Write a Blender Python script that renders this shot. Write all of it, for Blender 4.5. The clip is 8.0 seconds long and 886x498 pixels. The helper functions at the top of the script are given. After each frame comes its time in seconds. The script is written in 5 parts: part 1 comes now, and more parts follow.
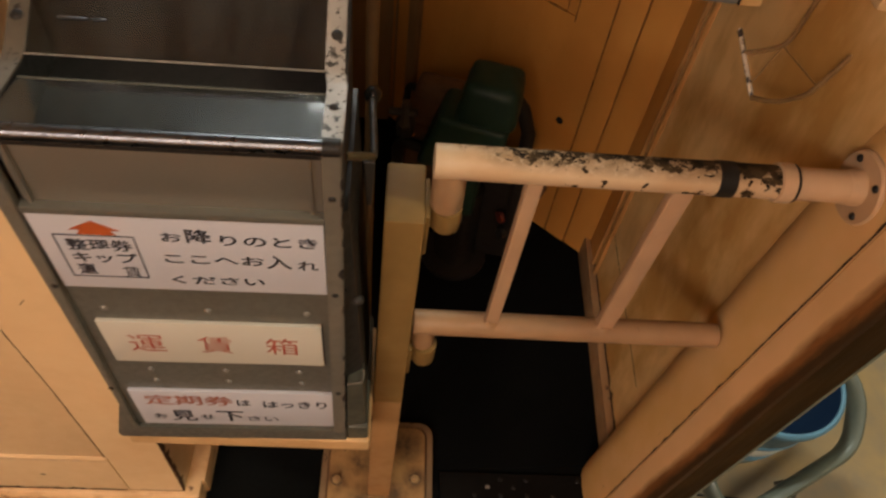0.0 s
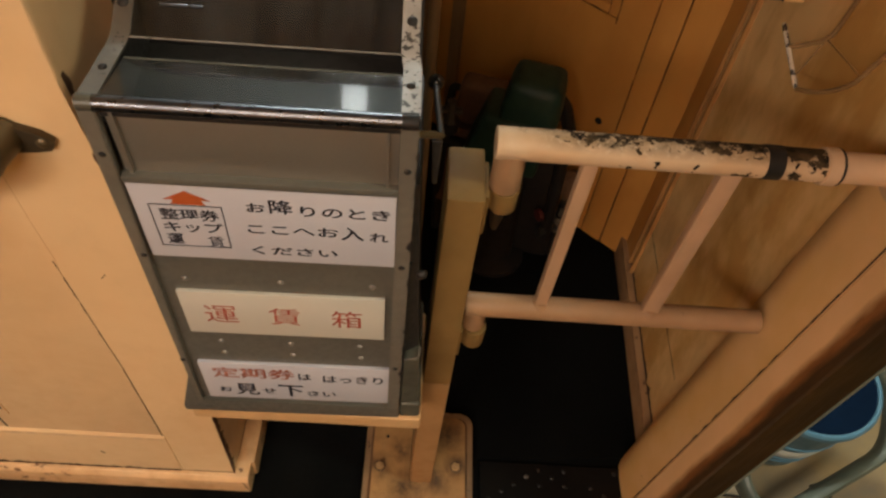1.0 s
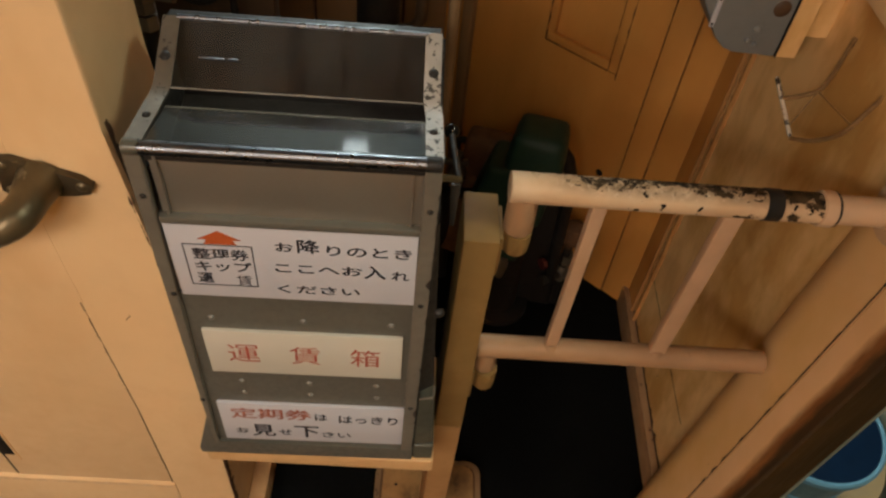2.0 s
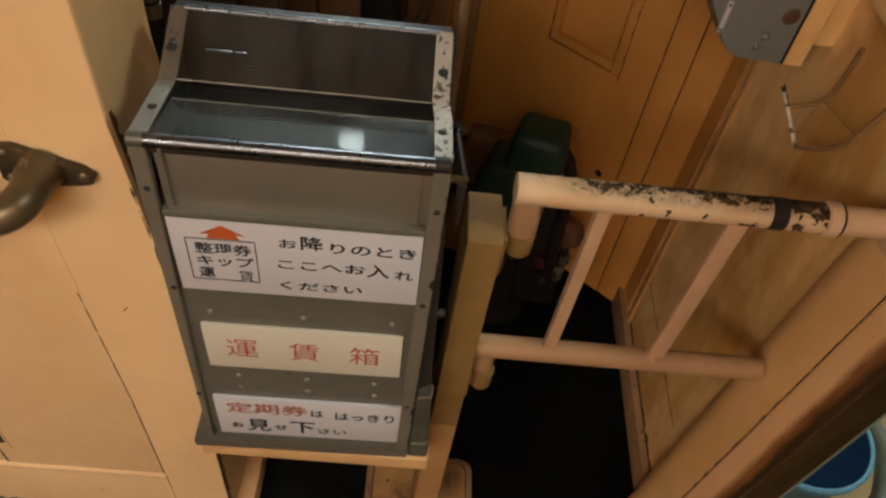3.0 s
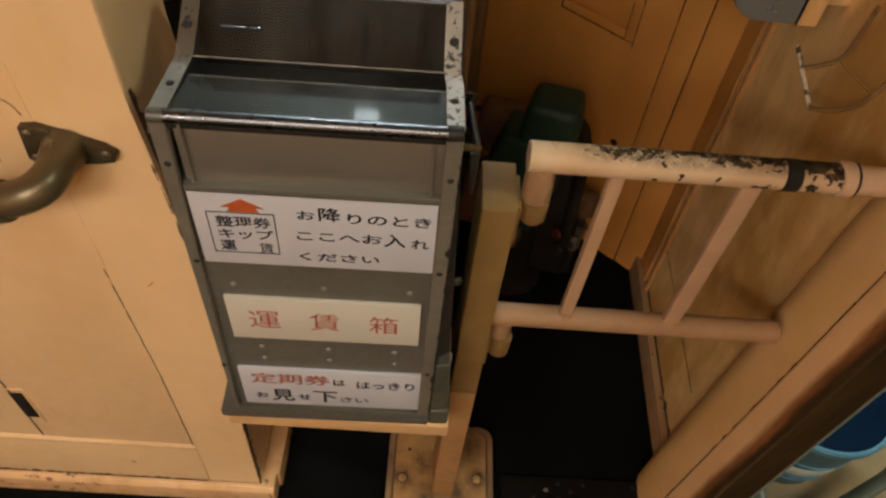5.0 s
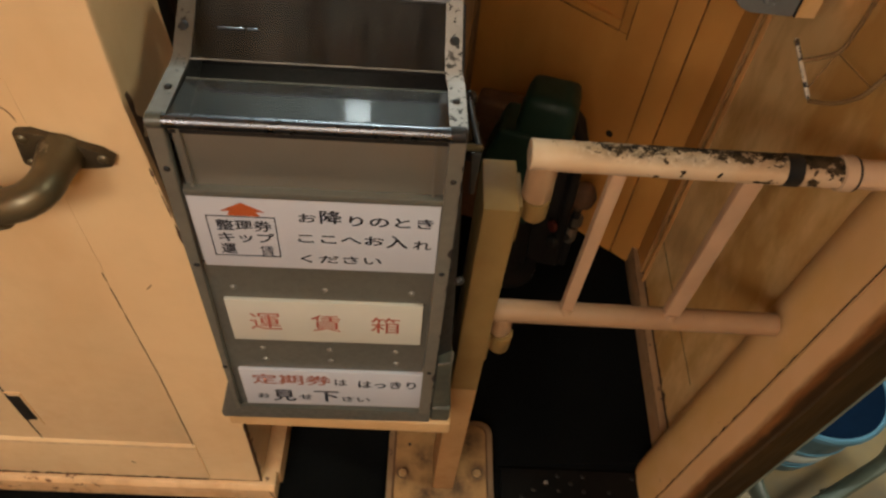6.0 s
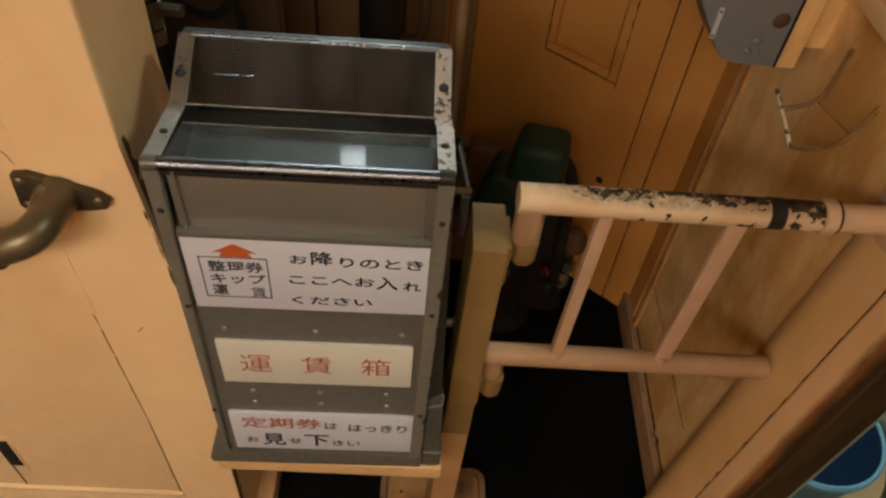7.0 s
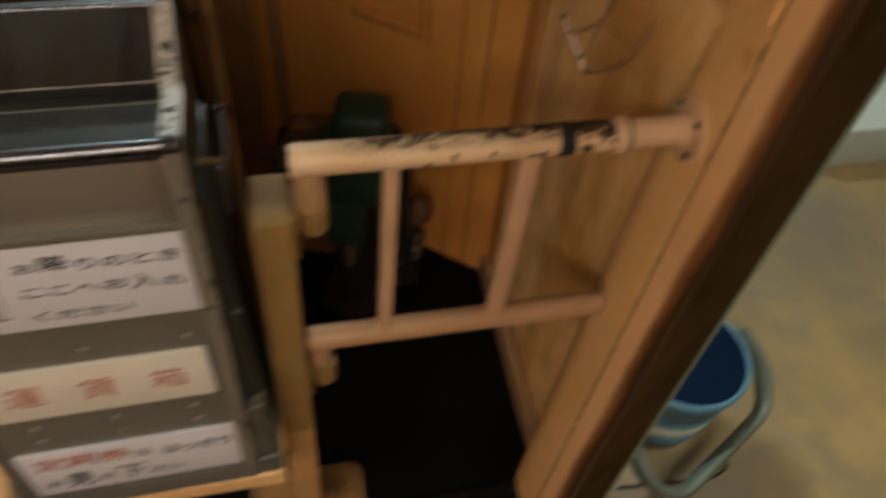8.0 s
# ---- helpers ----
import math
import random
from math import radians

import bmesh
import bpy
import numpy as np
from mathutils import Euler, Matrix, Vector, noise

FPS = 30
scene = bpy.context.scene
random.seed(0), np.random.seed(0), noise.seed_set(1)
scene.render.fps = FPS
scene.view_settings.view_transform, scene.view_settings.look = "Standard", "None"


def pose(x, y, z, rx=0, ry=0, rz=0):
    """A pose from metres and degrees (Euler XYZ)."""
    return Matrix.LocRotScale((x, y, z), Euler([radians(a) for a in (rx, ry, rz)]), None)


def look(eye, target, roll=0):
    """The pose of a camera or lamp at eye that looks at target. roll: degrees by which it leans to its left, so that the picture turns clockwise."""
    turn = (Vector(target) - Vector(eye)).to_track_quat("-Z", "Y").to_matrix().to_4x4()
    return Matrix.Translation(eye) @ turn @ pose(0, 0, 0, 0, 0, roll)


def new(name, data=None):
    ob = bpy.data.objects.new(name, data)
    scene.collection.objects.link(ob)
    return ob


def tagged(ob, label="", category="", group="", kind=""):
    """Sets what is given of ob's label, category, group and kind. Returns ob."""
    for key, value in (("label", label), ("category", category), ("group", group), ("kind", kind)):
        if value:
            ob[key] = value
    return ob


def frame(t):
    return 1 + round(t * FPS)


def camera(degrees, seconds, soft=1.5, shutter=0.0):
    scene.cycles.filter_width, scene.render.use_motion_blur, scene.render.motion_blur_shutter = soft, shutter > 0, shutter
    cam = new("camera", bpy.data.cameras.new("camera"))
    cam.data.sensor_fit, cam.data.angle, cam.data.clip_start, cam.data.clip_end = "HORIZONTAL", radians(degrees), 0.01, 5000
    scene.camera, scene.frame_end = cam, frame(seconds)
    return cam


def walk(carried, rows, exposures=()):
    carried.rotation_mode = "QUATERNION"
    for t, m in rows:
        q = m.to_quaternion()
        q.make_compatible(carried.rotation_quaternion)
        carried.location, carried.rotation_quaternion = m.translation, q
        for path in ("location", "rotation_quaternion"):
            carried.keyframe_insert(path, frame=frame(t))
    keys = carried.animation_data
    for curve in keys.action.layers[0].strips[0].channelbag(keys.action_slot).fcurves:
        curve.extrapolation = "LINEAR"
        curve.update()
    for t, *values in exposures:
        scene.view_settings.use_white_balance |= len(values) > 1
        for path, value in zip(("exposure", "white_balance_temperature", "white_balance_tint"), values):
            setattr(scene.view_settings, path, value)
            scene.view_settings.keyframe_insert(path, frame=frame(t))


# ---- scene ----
cam = camera(63.0, 8.0, soft=2.5, shutter=0.6)
PATH = [
    (0, (0.2814, -0.3630, 1.4667), (0.4345, 0.8350, -0.1275), 8.94),
    (0.5, (0.2577, -0.4013, 1.4707), (0.3888, 0.8366, -0.0946), 8.92),
    (1, (0.2451, -0.4161, 1.4752), (0.3307, 0.8083, -0.1038), 6.96),
    (1.5, (0.2271, -0.4384, 1.4854), (0.3320, 0.8698, -0.0238), 8.05),
    (1.7, (0.2255, -0.4499, 1.4870), (0.3116, 0.8915, 0.0060), 6.34),
    (2.8, (0.2132, -0.4469, 1.4881), (0.3144, 0.8989, 0.0121), 8.38),
    (3, (0.2110, -0.4426, 1.4876), (0.3213, 0.8890, -0.0005), 8.87),
    (3.5, (0.2155, -0.4363, 1.4905), (0.3016, 0.8683, -0.0230), 7.02),
    (4, (0.2123, -0.4485, 1.4897), (0.2646, 0.8083, -0.0653), 7.14),
    (4.5, (0.2160, -0.4543, 1.4911), (0.2759, 0.8151, -0.0532), 6.87),
    (4.7, (0.2155, -0.4563, 1.4917), (0.2758, 0.8244, -0.0433), 6.47),
    (5.8, (0.2052, -0.4526, 1.4923), (0.2835, 0.8165, -0.0514), 6.06),
    (6, (0.2031, -0.4451, 1.4953), (0.2926, 0.8120, -0.0576), 6.35),
    (6.5, (0.2032, -0.4481, 1.4998), (0.2998, 0.8959, 0.0218), 6.22),
    (7, (0.2083, -0.4556, 1.4994), (0.3041, 0.9006, 0.0326), 6.37),
    (7.3, (0.2268, -0.4545, 1.4866), (0.3348, 0.8285, -0.0438), 3.67),
    (7.5, (0.2453, -0.4478, 1.4868), (0.3940, 0.8162, -0.0560), 2.24),
    (7.8, (0.2817, -0.4391, 1.4510), (0.5229, 0.8263, -0.0789), 1.30),
    (8, (0.3238, -0.4345, 1.4388), (0.7026, 0.8708, -0.0284), 5.87),
]
walk(cam, [(t, look(eye, target, roll)) for t, eye, target, roll in PATH], exposures=[(0.0, 0.04, 7150, 20), (0.6, 0.04, 7080, 18), (1.6, 0.0, 6650, 12), (2.8, 0.0, 6500, 10), (7.4, 0.0, 6500, 10), (8.0, -0.12, 6500, 10)])

# ---- world and lamps ----
scene.view_settings.exposure = 0.0
world = bpy.data.worlds.new("hall_dusk")
scene.world = world
world.use_nodes = True
world.node_tree.nodes["Background"].inputs[0].default_value = (0.55, 0.6, 0.55, 1)
world.node_tree.nodes["Background"].inputs[1].default_value = 0.02


def area(name, place, target, size, power, colour):
    """A lamp's light, just under the glowing cover of its fitting."""
    data = bpy.data.lights.new(name, "AREA")
    data.shape, data.size, data.size_y = "RECTANGLE", size[0], size[1]
    data.energy, data.color = power, colour
    ob = new(name, data)
    ob.matrix_world = look(place, target)
    return ob


WARM = (1.0, 0.978, 0.945)
area("saloon_lamp_light", (-0.85, -1.85, 2.12), (-0.85, -1.85, 0.0), (0.66, 0.66), 24.5, WARM)
area("middle_lamp_light", (0.02, -1.55, 2.12), (0.02, -1.55, 0.0), (0.80, 0.80), 10.4, WARM)
area("rear_lamp_light", (-0.40, -2.9, 2.12), (-0.40, -2.9, 0.0), (0.34, 0.34), 13.4, WARM)
area("hall_lamp_light", (2.4, -0.6, 3.30), (2.4, -0.6, 0.0), (1.2, 0.16), 42.0, (0.95, 1.0, 0.78))
# unseen lamp, added to brighten the hall wall mirrored in the hopper plate
area("hall_far_lamp_light", (-0.4, 6.3, 5.10), (-0.4, 6.3, 0.0), (2.4, 0.16), 62.0, (0.70, 0.85, 1.0))
area("hall_front_lamp_light", (0.05, 3.2, 3.30), (0.05, 3.2, 0.0), (0.9, 0.16), 115.0, (0.86, 1.0, 0.95))

# ---- materials ----


def nodes_of(name):
    mat = bpy.data.materials.new(name)
    mat.use_nodes = True
    nt = mat.node_tree
    bsdf = nt.nodes["Principled BSDF"]
    return mat, nt, bsdf


def noise_at(nt, scale, detail=4.0, rough=0.6, stretch=(1, 1, 1)):
    tc = nt.nodes.new("ShaderNodeTexCoord")
    mp = nt.nodes.new("ShaderNodeMapping")
    mp.inputs["Scale"].default_value = stretch
    nt.links.new(tc.outputs["Object"], mp.inputs["Vector"])
    n = nt.nodes.new("ShaderNodeTexNoise")
    n.inputs["Scale"].default_value = scale
    n.inputs["Detail"].default_value = detail
    n.inputs["Roughness"].default_value = rough
    nt.links.new(mp.outputs["Vector"], n.inputs["Vector"])
    return n.outputs["Fac"]


def ramp(nt, value, lo, hi, a=0.0, b=1.0):
    n = nt.nodes.new("ShaderNodeMapRange")
    n.inputs["From Min"].default_value = lo
    n.inputs["From Max"].default_value = hi
    n.inputs["To Min"].default_value = a
    n.inputs["To Max"].default_value = b
    nt.links.new(value, n.inputs["Value"])
    return n.outputs["Result"]


def mix(nt, fac, a, b):
    n = nt.nodes.new("ShaderNodeMix")
    n.data_type = "RGBA"
    if isinstance(fac, float):
        n.inputs[0].default_value = fac
    else:
        nt.links.new(fac, n.inputs[0])
    for slot, value in ((6, a), (7, b)):
        if isinstance(value, tuple):
            n.inputs[slot].default_value = (*value, 1)
        else:
            nt.links.new(value, n.inputs[slot])
    return n.outputs[2]


def math2(nt, op, a, b):
    n = nt.nodes.new("ShaderNodeMath")
    n.operation = op
    for slot, value in ((0, a), (1, b)):
        if isinstance(value, (int, float)):
            n.inputs[slot].default_value = value
        else:
            nt.links.new(value, n.inputs[slot])
    return n.outputs[0]


def surface(name, colour, second, rough=0.45, metal=0.0, grain=60.0, blotch=5.0, stretch=(1, 1, 1), bump=0.15,
            chip=None, chip_cut=0.72, chip_scale=45.0, coat=0.0, specular=0.5, speck=0.42, stain=None, stain_scale=2.6, sheen=0.1):
    """Paint, metal or wood: two scales of colour change, fine relief and, where chip is given, worn spots of that colour."""
    mat, nt, bsdf = nodes_of(name)
    big = noise_at(nt, blotch, 3.0, 0.55)
    fine = noise_at(nt, grain, 5.0, 0.65, stretch)
    c = mix(nt, ramp(nt, big, 0.3, 0.7), colour, second)
    dark = tuple(v * 0.72 for v in colour)
    c = mix(nt, ramp(nt, fine, 0.45, 0.8, 0.0, speck), c, dark)
    if stain:
        cloud = math2(nt, "ADD", math2(nt, "MULTIPLY", noise_at(nt, stain_scale, 5.0, 0.6, (1, 1, 0.6)), 0.7), math2(nt, "MULTIPLY", noise_at(nt, 13.0, 4.0, 0.6, (1, 1, 0.4)), 0.3))
        c = mix(nt, ramp(nt, cloud, 0.47, 0.60, 0.0, 0.85), c, stain)
    height = fine
    if chip:
        worn = ramp(nt, math2(nt, "ADD", math2(nt, "MULTIPLY", noise_at(nt, chip_scale, 4.0, 0.6), 0.7), math2(nt, "MULTIPLY", noise_at(nt, 7.0), 0.3)), chip_cut, chip_cut + 0.015)
        c = mix(nt, worn, c, chip)
        height = math2(nt, "SUBTRACT", height, math2(nt, "MULTIPLY", worn, 0.6))
    nt.links.new(c, bsdf.inputs["Base Color"])
    nt.links.new(ramp(nt, fine, 0.3, 0.7, max(rough - sheen, 0.03), min(rough + 1.2 * sheen, 1.0)), bsdf.inputs["Roughness"])
    bsdf.inputs["Metallic"].default_value = metal
    bsdf.inputs["Specular IOR Level"].default_value = specular
    bsdf.inputs["Coat Weight"].default_value = coat
    bsdf.inputs["Coat Roughness"].default_value = 0.2
    b = nt.nodes.new("ShaderNodeBump")
    b.inputs["Strength"].default_value = bump
    b.inputs["Distance"].default_value = 0.002
    nt.links.new(height, b.inputs["Height"])
    nt.links.new(b.outputs["Normal"], bsdf.inputs["Normal"])
    return mat


CREAM = surface("cream_paint", (0.685, 0.492, 0.274), (0.63, 0.44, 0.238), 0.42, grain=30, blotch=3.0, bump=0.08, chip=(0.24, 0.12, 0.05), chip_cut=0.685, chip_scale=60, speck=0.15, stain=(0.60, 0.402, 0.207), stain_scale=3.5)
SHELF = surface("shelf_cream_paint", (0.54, 0.345, 0.165), (0.46, 0.28, 0.125), 0.45, grain=40, blotch=12.0, bump=0.12, chip=(0.20, 0.10, 0.045), chip_cut=0.66, chip_scale=60, speck=0.3)
CREAM_WORN = surface("worn_cream_paint", (0.66, 0.43, 0.23), (0.57, 0.35, 0.17), 0.5, grain=45, blotch=14.0, bump=0.3, chip=(0.17, 0.085, 0.038), chip_cut=0.600, chip_scale=55, stain=(0.47, 0.28, 0.13), stain_scale=16.0)
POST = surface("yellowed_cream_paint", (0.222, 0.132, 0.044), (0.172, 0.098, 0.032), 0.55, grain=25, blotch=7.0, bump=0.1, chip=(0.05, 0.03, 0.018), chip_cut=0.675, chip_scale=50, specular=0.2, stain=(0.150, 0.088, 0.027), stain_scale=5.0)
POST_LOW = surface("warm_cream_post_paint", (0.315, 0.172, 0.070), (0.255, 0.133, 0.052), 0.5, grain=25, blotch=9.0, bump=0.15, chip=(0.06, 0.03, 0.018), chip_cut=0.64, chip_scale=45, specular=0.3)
RUST = surface("rusty_dirt", (0.075, 0.036, 0.016), (0.13, 0.062, 0.026), 0.75, grain=90, blotch=40.0, bump=0.3)
TAN = surface("tan_cabin_paint", (0.61, 0.285, 0.070), (0.52, 0.235, 0.054), 0.50, grain=20, blotch=4.0, stretch=(1, 1, 0.25), bump=0.1, chip=(0.12, 0.05, 0.02), chip_cut=0.70, chip_scale=40, specular=0.35, stain=(0.52, 0.225, 0.052), stain_scale=5.0)
WALLP = surface("side_wall_paint", (0.57, 0.320, 0.100), (0.47, 0.250, 0.070), 0.40, grain=18, blotch=6.5, bump=0.1, chip=(0.13, 0.06, 0.025), chip_cut=0.675, chip_scale=45, speck=0.3, stain=(0.86, 0.585, 0.28), stain_scale=4.5)
STILE = surface("rosy_stile_paint", (0.73, 0.470, 0.235), (0.64, 0.39, 0.175), 0.42, grain=18, blotch=5.5, bump=0.12, chip=(0.13, 0.06, 0.025), chip_cut=0.685, chip_scale=55, speck=0.25, stain=(0.62, 0.375, 0.14), stain_scale=4.5)
BEAD = surface("brown_bead_paint", (0.47, 0.235, 0.082), (0.36, 0.17, 0.056), 0.5, grain=25, blotch=8.0, stretch=(1, 1, 0.3), bump=0.15, chip=(0.10, 0.045, 0.02), chip_cut=0.66, chip_scale=40, specular=0.3)
SKIRT = surface("scuffed_skirting_paint", (0.36, 0.215, 0.11), (0.25, 0.14, 0.065), 0.5, grain=35, blotch=12.0, bump=0.25, chip=(0.09, 0.045, 0.02), chip_cut=0.62, chip_scale=40)
WEATHER = surface("dark_oiled_strip", (0.046, 0.0225, 0.0062), (0.020, 0.0098, 0.0032), 0.8, grain=26, blotch=9.0, stretch=(6, 6, 0.4), bump=0.3, specular=0.04)
OUTER = surface("grey_green_outer_paint", (0.15, 0.17, 0.125), (0.10, 0.115, 0.085), 0.5, grain=26, blotch=9.0, bump=0.2)
PINK = surface("gate_paint", (0.33, 0.195, 0.104), (0.275, 0.155, 0.078), 0.42, grain=35, blotch=12.0, bump=0.12, chip=(0.05, 0.03, 0.02), chip_cut=0.69, chip_scale=70, specular=0.35)
CATCH = surface("pale_catch_paint", (0.52, 0.355, 0.225), (0.44, 0.285, 0.165), 0.42, grain=35, blotch=12.0, bump=0.12, chip=(0.05, 0.03, 0.02), chip_cut=0.67, chip_scale=70, specular=0.35)
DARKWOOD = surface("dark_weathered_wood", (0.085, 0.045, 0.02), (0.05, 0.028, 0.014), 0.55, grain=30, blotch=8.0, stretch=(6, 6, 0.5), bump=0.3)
BROWNWOOD = surface("brown_cabin_wood", (0.30, 0.18, 0.085), (0.20, 0.115, 0.052), 0.5, grain=26, blotch=5.0, stretch=(5, 5, 0.4), bump=0.2)
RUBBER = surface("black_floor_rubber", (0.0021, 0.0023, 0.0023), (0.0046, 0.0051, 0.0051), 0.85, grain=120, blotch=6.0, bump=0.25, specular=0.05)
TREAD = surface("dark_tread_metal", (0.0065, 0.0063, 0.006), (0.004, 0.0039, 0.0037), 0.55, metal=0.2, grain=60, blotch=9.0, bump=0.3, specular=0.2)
STUD = surface("rubbed_tread_steel", (0.018, 0.017, 0.016), (0.010, 0.0095, 0.009), 0.45, metal=0.5, grain=60, blotch=60.0, bump=0.3, chip=(0.22, 0.21, 0.195), chip_cut=0.625, chip_scale=55)
GREYPAINT = surface("grey_hammered_paint", (0.112, 0.108, 0.090), (0.094, 0.090, 0.075), 0.42, grain=140, blotch=7.0, bump=0.12, metal=0.15, chip=(0.035, 0.03, 0.024), chip_cut=0.705, chip_scale=90)
STRAP = surface("worn_metal_strap", (0.172, 0.149, 0.119), (0.115, 0.098, 0.078), 0.42, metal=0.55, grain=90, blotch=30.0, bump=0.25, chip=(0.035, 0.028, 0.022), chip_cut=0.60, chip_scale=90)
IRON = surface("dark_bare_iron", (0.06, 0.056, 0.05), (0.035, 0.032, 0.028), 0.42, metal=0.5, grain=90, blotch=20.0, bump=0.2)
ANGLE = surface("grey_angle_paint", (0.150, 0.137, 0.110), (0.118, 0.107, 0.085), 0.42, grain=110, blotch=18.0, bump=0.2, metal=0.15, chip=(0.030, 0.025, 0.020), chip_cut=0.655, chip_scale=90)
HASP = surface("dark_green_grey_paint", (0.088, 0.087, 0.066), (0.050, 0.050, 0.038), 0.42, grain=90, blotch=22.0, bump=0.15, metal=0.2, chip=(0.012, 0.011, 0.009), chip_cut=0.62, chip_scale=40)
RIVET = surface("bare_rivet_steel", (0.19, 0.18, 0.155), (0.15, 0.14, 0.12), 0.34, grain=60, blotch=30.0, bump=0.05, metal=0.3)
STRAP_WHITE = surface("flaking_white_strap", (0.36, 0.33, 0.30), (0.25, 0.225, 0.195), 0.5, grain=90, blotch=30.0, bump=0.3, chip=(0.03, 0.025, 0.02), chip_cut=0.545, chip_scale=160)
BRUSHED = surface("brushed_aluminium", (0.355, 0.335, 0.292), (0.315, 0.294, 0.254), 0.42, metal=0.8, grain=220, blotch=8.0, bump=0.03, stretch=(1, 1, 6), speck=0.12)
CHROME = surface("dulled_steel", (0.155, 0.163, 0.180), (0.10, 0.105, 0.116), 0.30, metal=1.0, grain=80, blotch=16.0, bump=0.04)
KNOB = surface("black_knob_lacquer", (0.006, 0.006, 0.006), (0.010, 0.009, 0.009), 0.14, grain=60, blotch=20.0, bump=0.02)
BLACKMETAL = surface("black_metal", (0.012, 0.011, 0.010), (0.020, 0.017, 0.015), 0.5, grain=90, blotch=10.0, bump=0.2, specular=0.25)
BRASS = surface("tarnished_bronze", (0.094, 0.074, 0.040), (0.140, 0.109, 0.060), 0.38, metal=0.6, grain=45, blotch=18.0, bump=0.25, chip=(0.235, 0.195, 0.125), chip_cut=0.585, chip_scale=22)
BRONZE_DARK = surface("dark_tarnished_bronze", (0.050, 0.038, 0.021), (0.085, 0.065, 0.036), 0.42, metal=0.5, grain=45, blotch=22.0, bump=0.25, chip=(0.17, 0.135, 0.080), chip_cut=0.625, chip_scale=30)
WHITE = surface("white_enamel_plate", (0.425, 0.435, 0.475), (0.405, 0.415, 0.452), 0.3, grain=40, blotch=9.0, bump=0.01, speck=0.03, sheen=0.02)
IVORY = surface("ivory_enamel_plate", (0.465, 0.452, 0.392), (0.435, 0.420, 0.350), 0.3, grain=40, blotch=9.0, bump=0.01, speck=0.03, sheen=0.02)
INK = surface("black_ink", (0.014, 0.014, 0.02), (0.03, 0.028, 0.035), 0.45, grain=150, blotch=40.0, bump=0.02)
RED = surface("red_paint", (0.29, 0.048, 0.030), (0.34, 0.075, 0.045), 0.45, grain=150, blotch=40.0, bump=0.02)
ORANGE = surface("orange_paint", (0.38, 0.075, 0.018), (0.34, 0.085, 0.026), 0.45, grain=150, blotch=40.0, bump=0.02)
DULLRED = surface("faded_red_paint", (0.24, 0.070, 0.042), (0.30, 0.12, 0.085), 0.5, grain=300, blotch=60.0, bump=0.02)
GREEN = surface("green_machine_paint", (0.014, 0.044, 0.031), (0.010, 0.032, 0.023), 0.5, grain=60, blotch=9.0, bump=0.2, chip=(0.012, 0.012, 0.009), chip_cut=0.66, chip_scale=40, specular=0.3)
GREYBOX = surface("blue_grey_box_paint", (0.17, 0.18, 0.175), (0.14, 0.15, 0.15), 0.45, grain=60, blotch=8.0, bump=0.12, chip=(0.05, 0.05, 0.045), chip_cut=0.68, chip_scale=50)
WIRE = surface("tan_painted_wire", (0.25, 0.145, 0.058), (0.15, 0.082, 0.033), 0.6, grain=60, blotch=25.0, bump=0.2, chip=(0.03, 0.016, 0.009), chip_cut=0.60, chip_scale=40, specular=0.2)
WIRE_CHIP = surface("chipped_white_bar", (0.56, 0.48, 0.37), (0.46, 0.37, 0.26), 0.5, grain=60, blotch=25.0, bump=0.3, chip=(0.03, 0.018, 0.010), chip_cut=0.545, chip_scale=85)
GREYPIPE = surface("grey_valve_metal", (0.26, 0.23, 0.19), (0.16, 0.14, 0.11), 0.45, metal=0.7, grain=60, blotch=14.0, bump=0.25)
BLUE = surface("blue_bucket_plastic", (0.0010, 0.0100, 0.030), (0.0008, 0.0075, 0.023), 0.6, grain=40, blotch=8.0, bump=0.05, specular=0.08)
TEAL = surface("teal_bucket_plastic", (0.060, 0.135, 0.165), (0.048, 0.112, 0.137), 0.4, grain=40, blotch=8.0, bump=0.05)
BAIL = surface("grey_green_handle", (0.12, 0.138, 0.108), (0.08, 0.094, 0.074), 0.45, grain=40, blotch=8.0, bump=0.08)
RIM = surface("pale_blue_rim_plastic", (0.10, 0.235, 0.33), (0.08, 0.195, 0.275), 0.4, grain=40, blotch=8.0, bump=0.05)
GROUND = surface("tan_hall_floor", (0.39, 0.252, 0.105), (0.175, 0.135, 0.085), 0.45, grain=9, blotch=2.4, bump=0.1, stain=(0.195, 0.155, 0.108), stain_scale=1.1)
HALL = surface("pale_hall_wall", (0.5, 0.52, 0.46), (0.45, 0.47, 0.42), 0.7, grain=10, blotch=1.0, bump=0.05)
CEILING = surface("cream_ceiling_paint", (0.72, 0.55, 0.34), (0.68, 0.50, 0.30), 0.5, grain=20, blotch=2.0, bump=0.05)
PLINTH = surface("greyed_plinth_paint", (0.25, 0.155, 0.078), (0.15, 0.09, 0.045), 0.55, grain=45, blotch=14.0, bump=0.3, chip=(0.05, 0.028, 0.015), chip_cut=0.60, chip_scale=40)


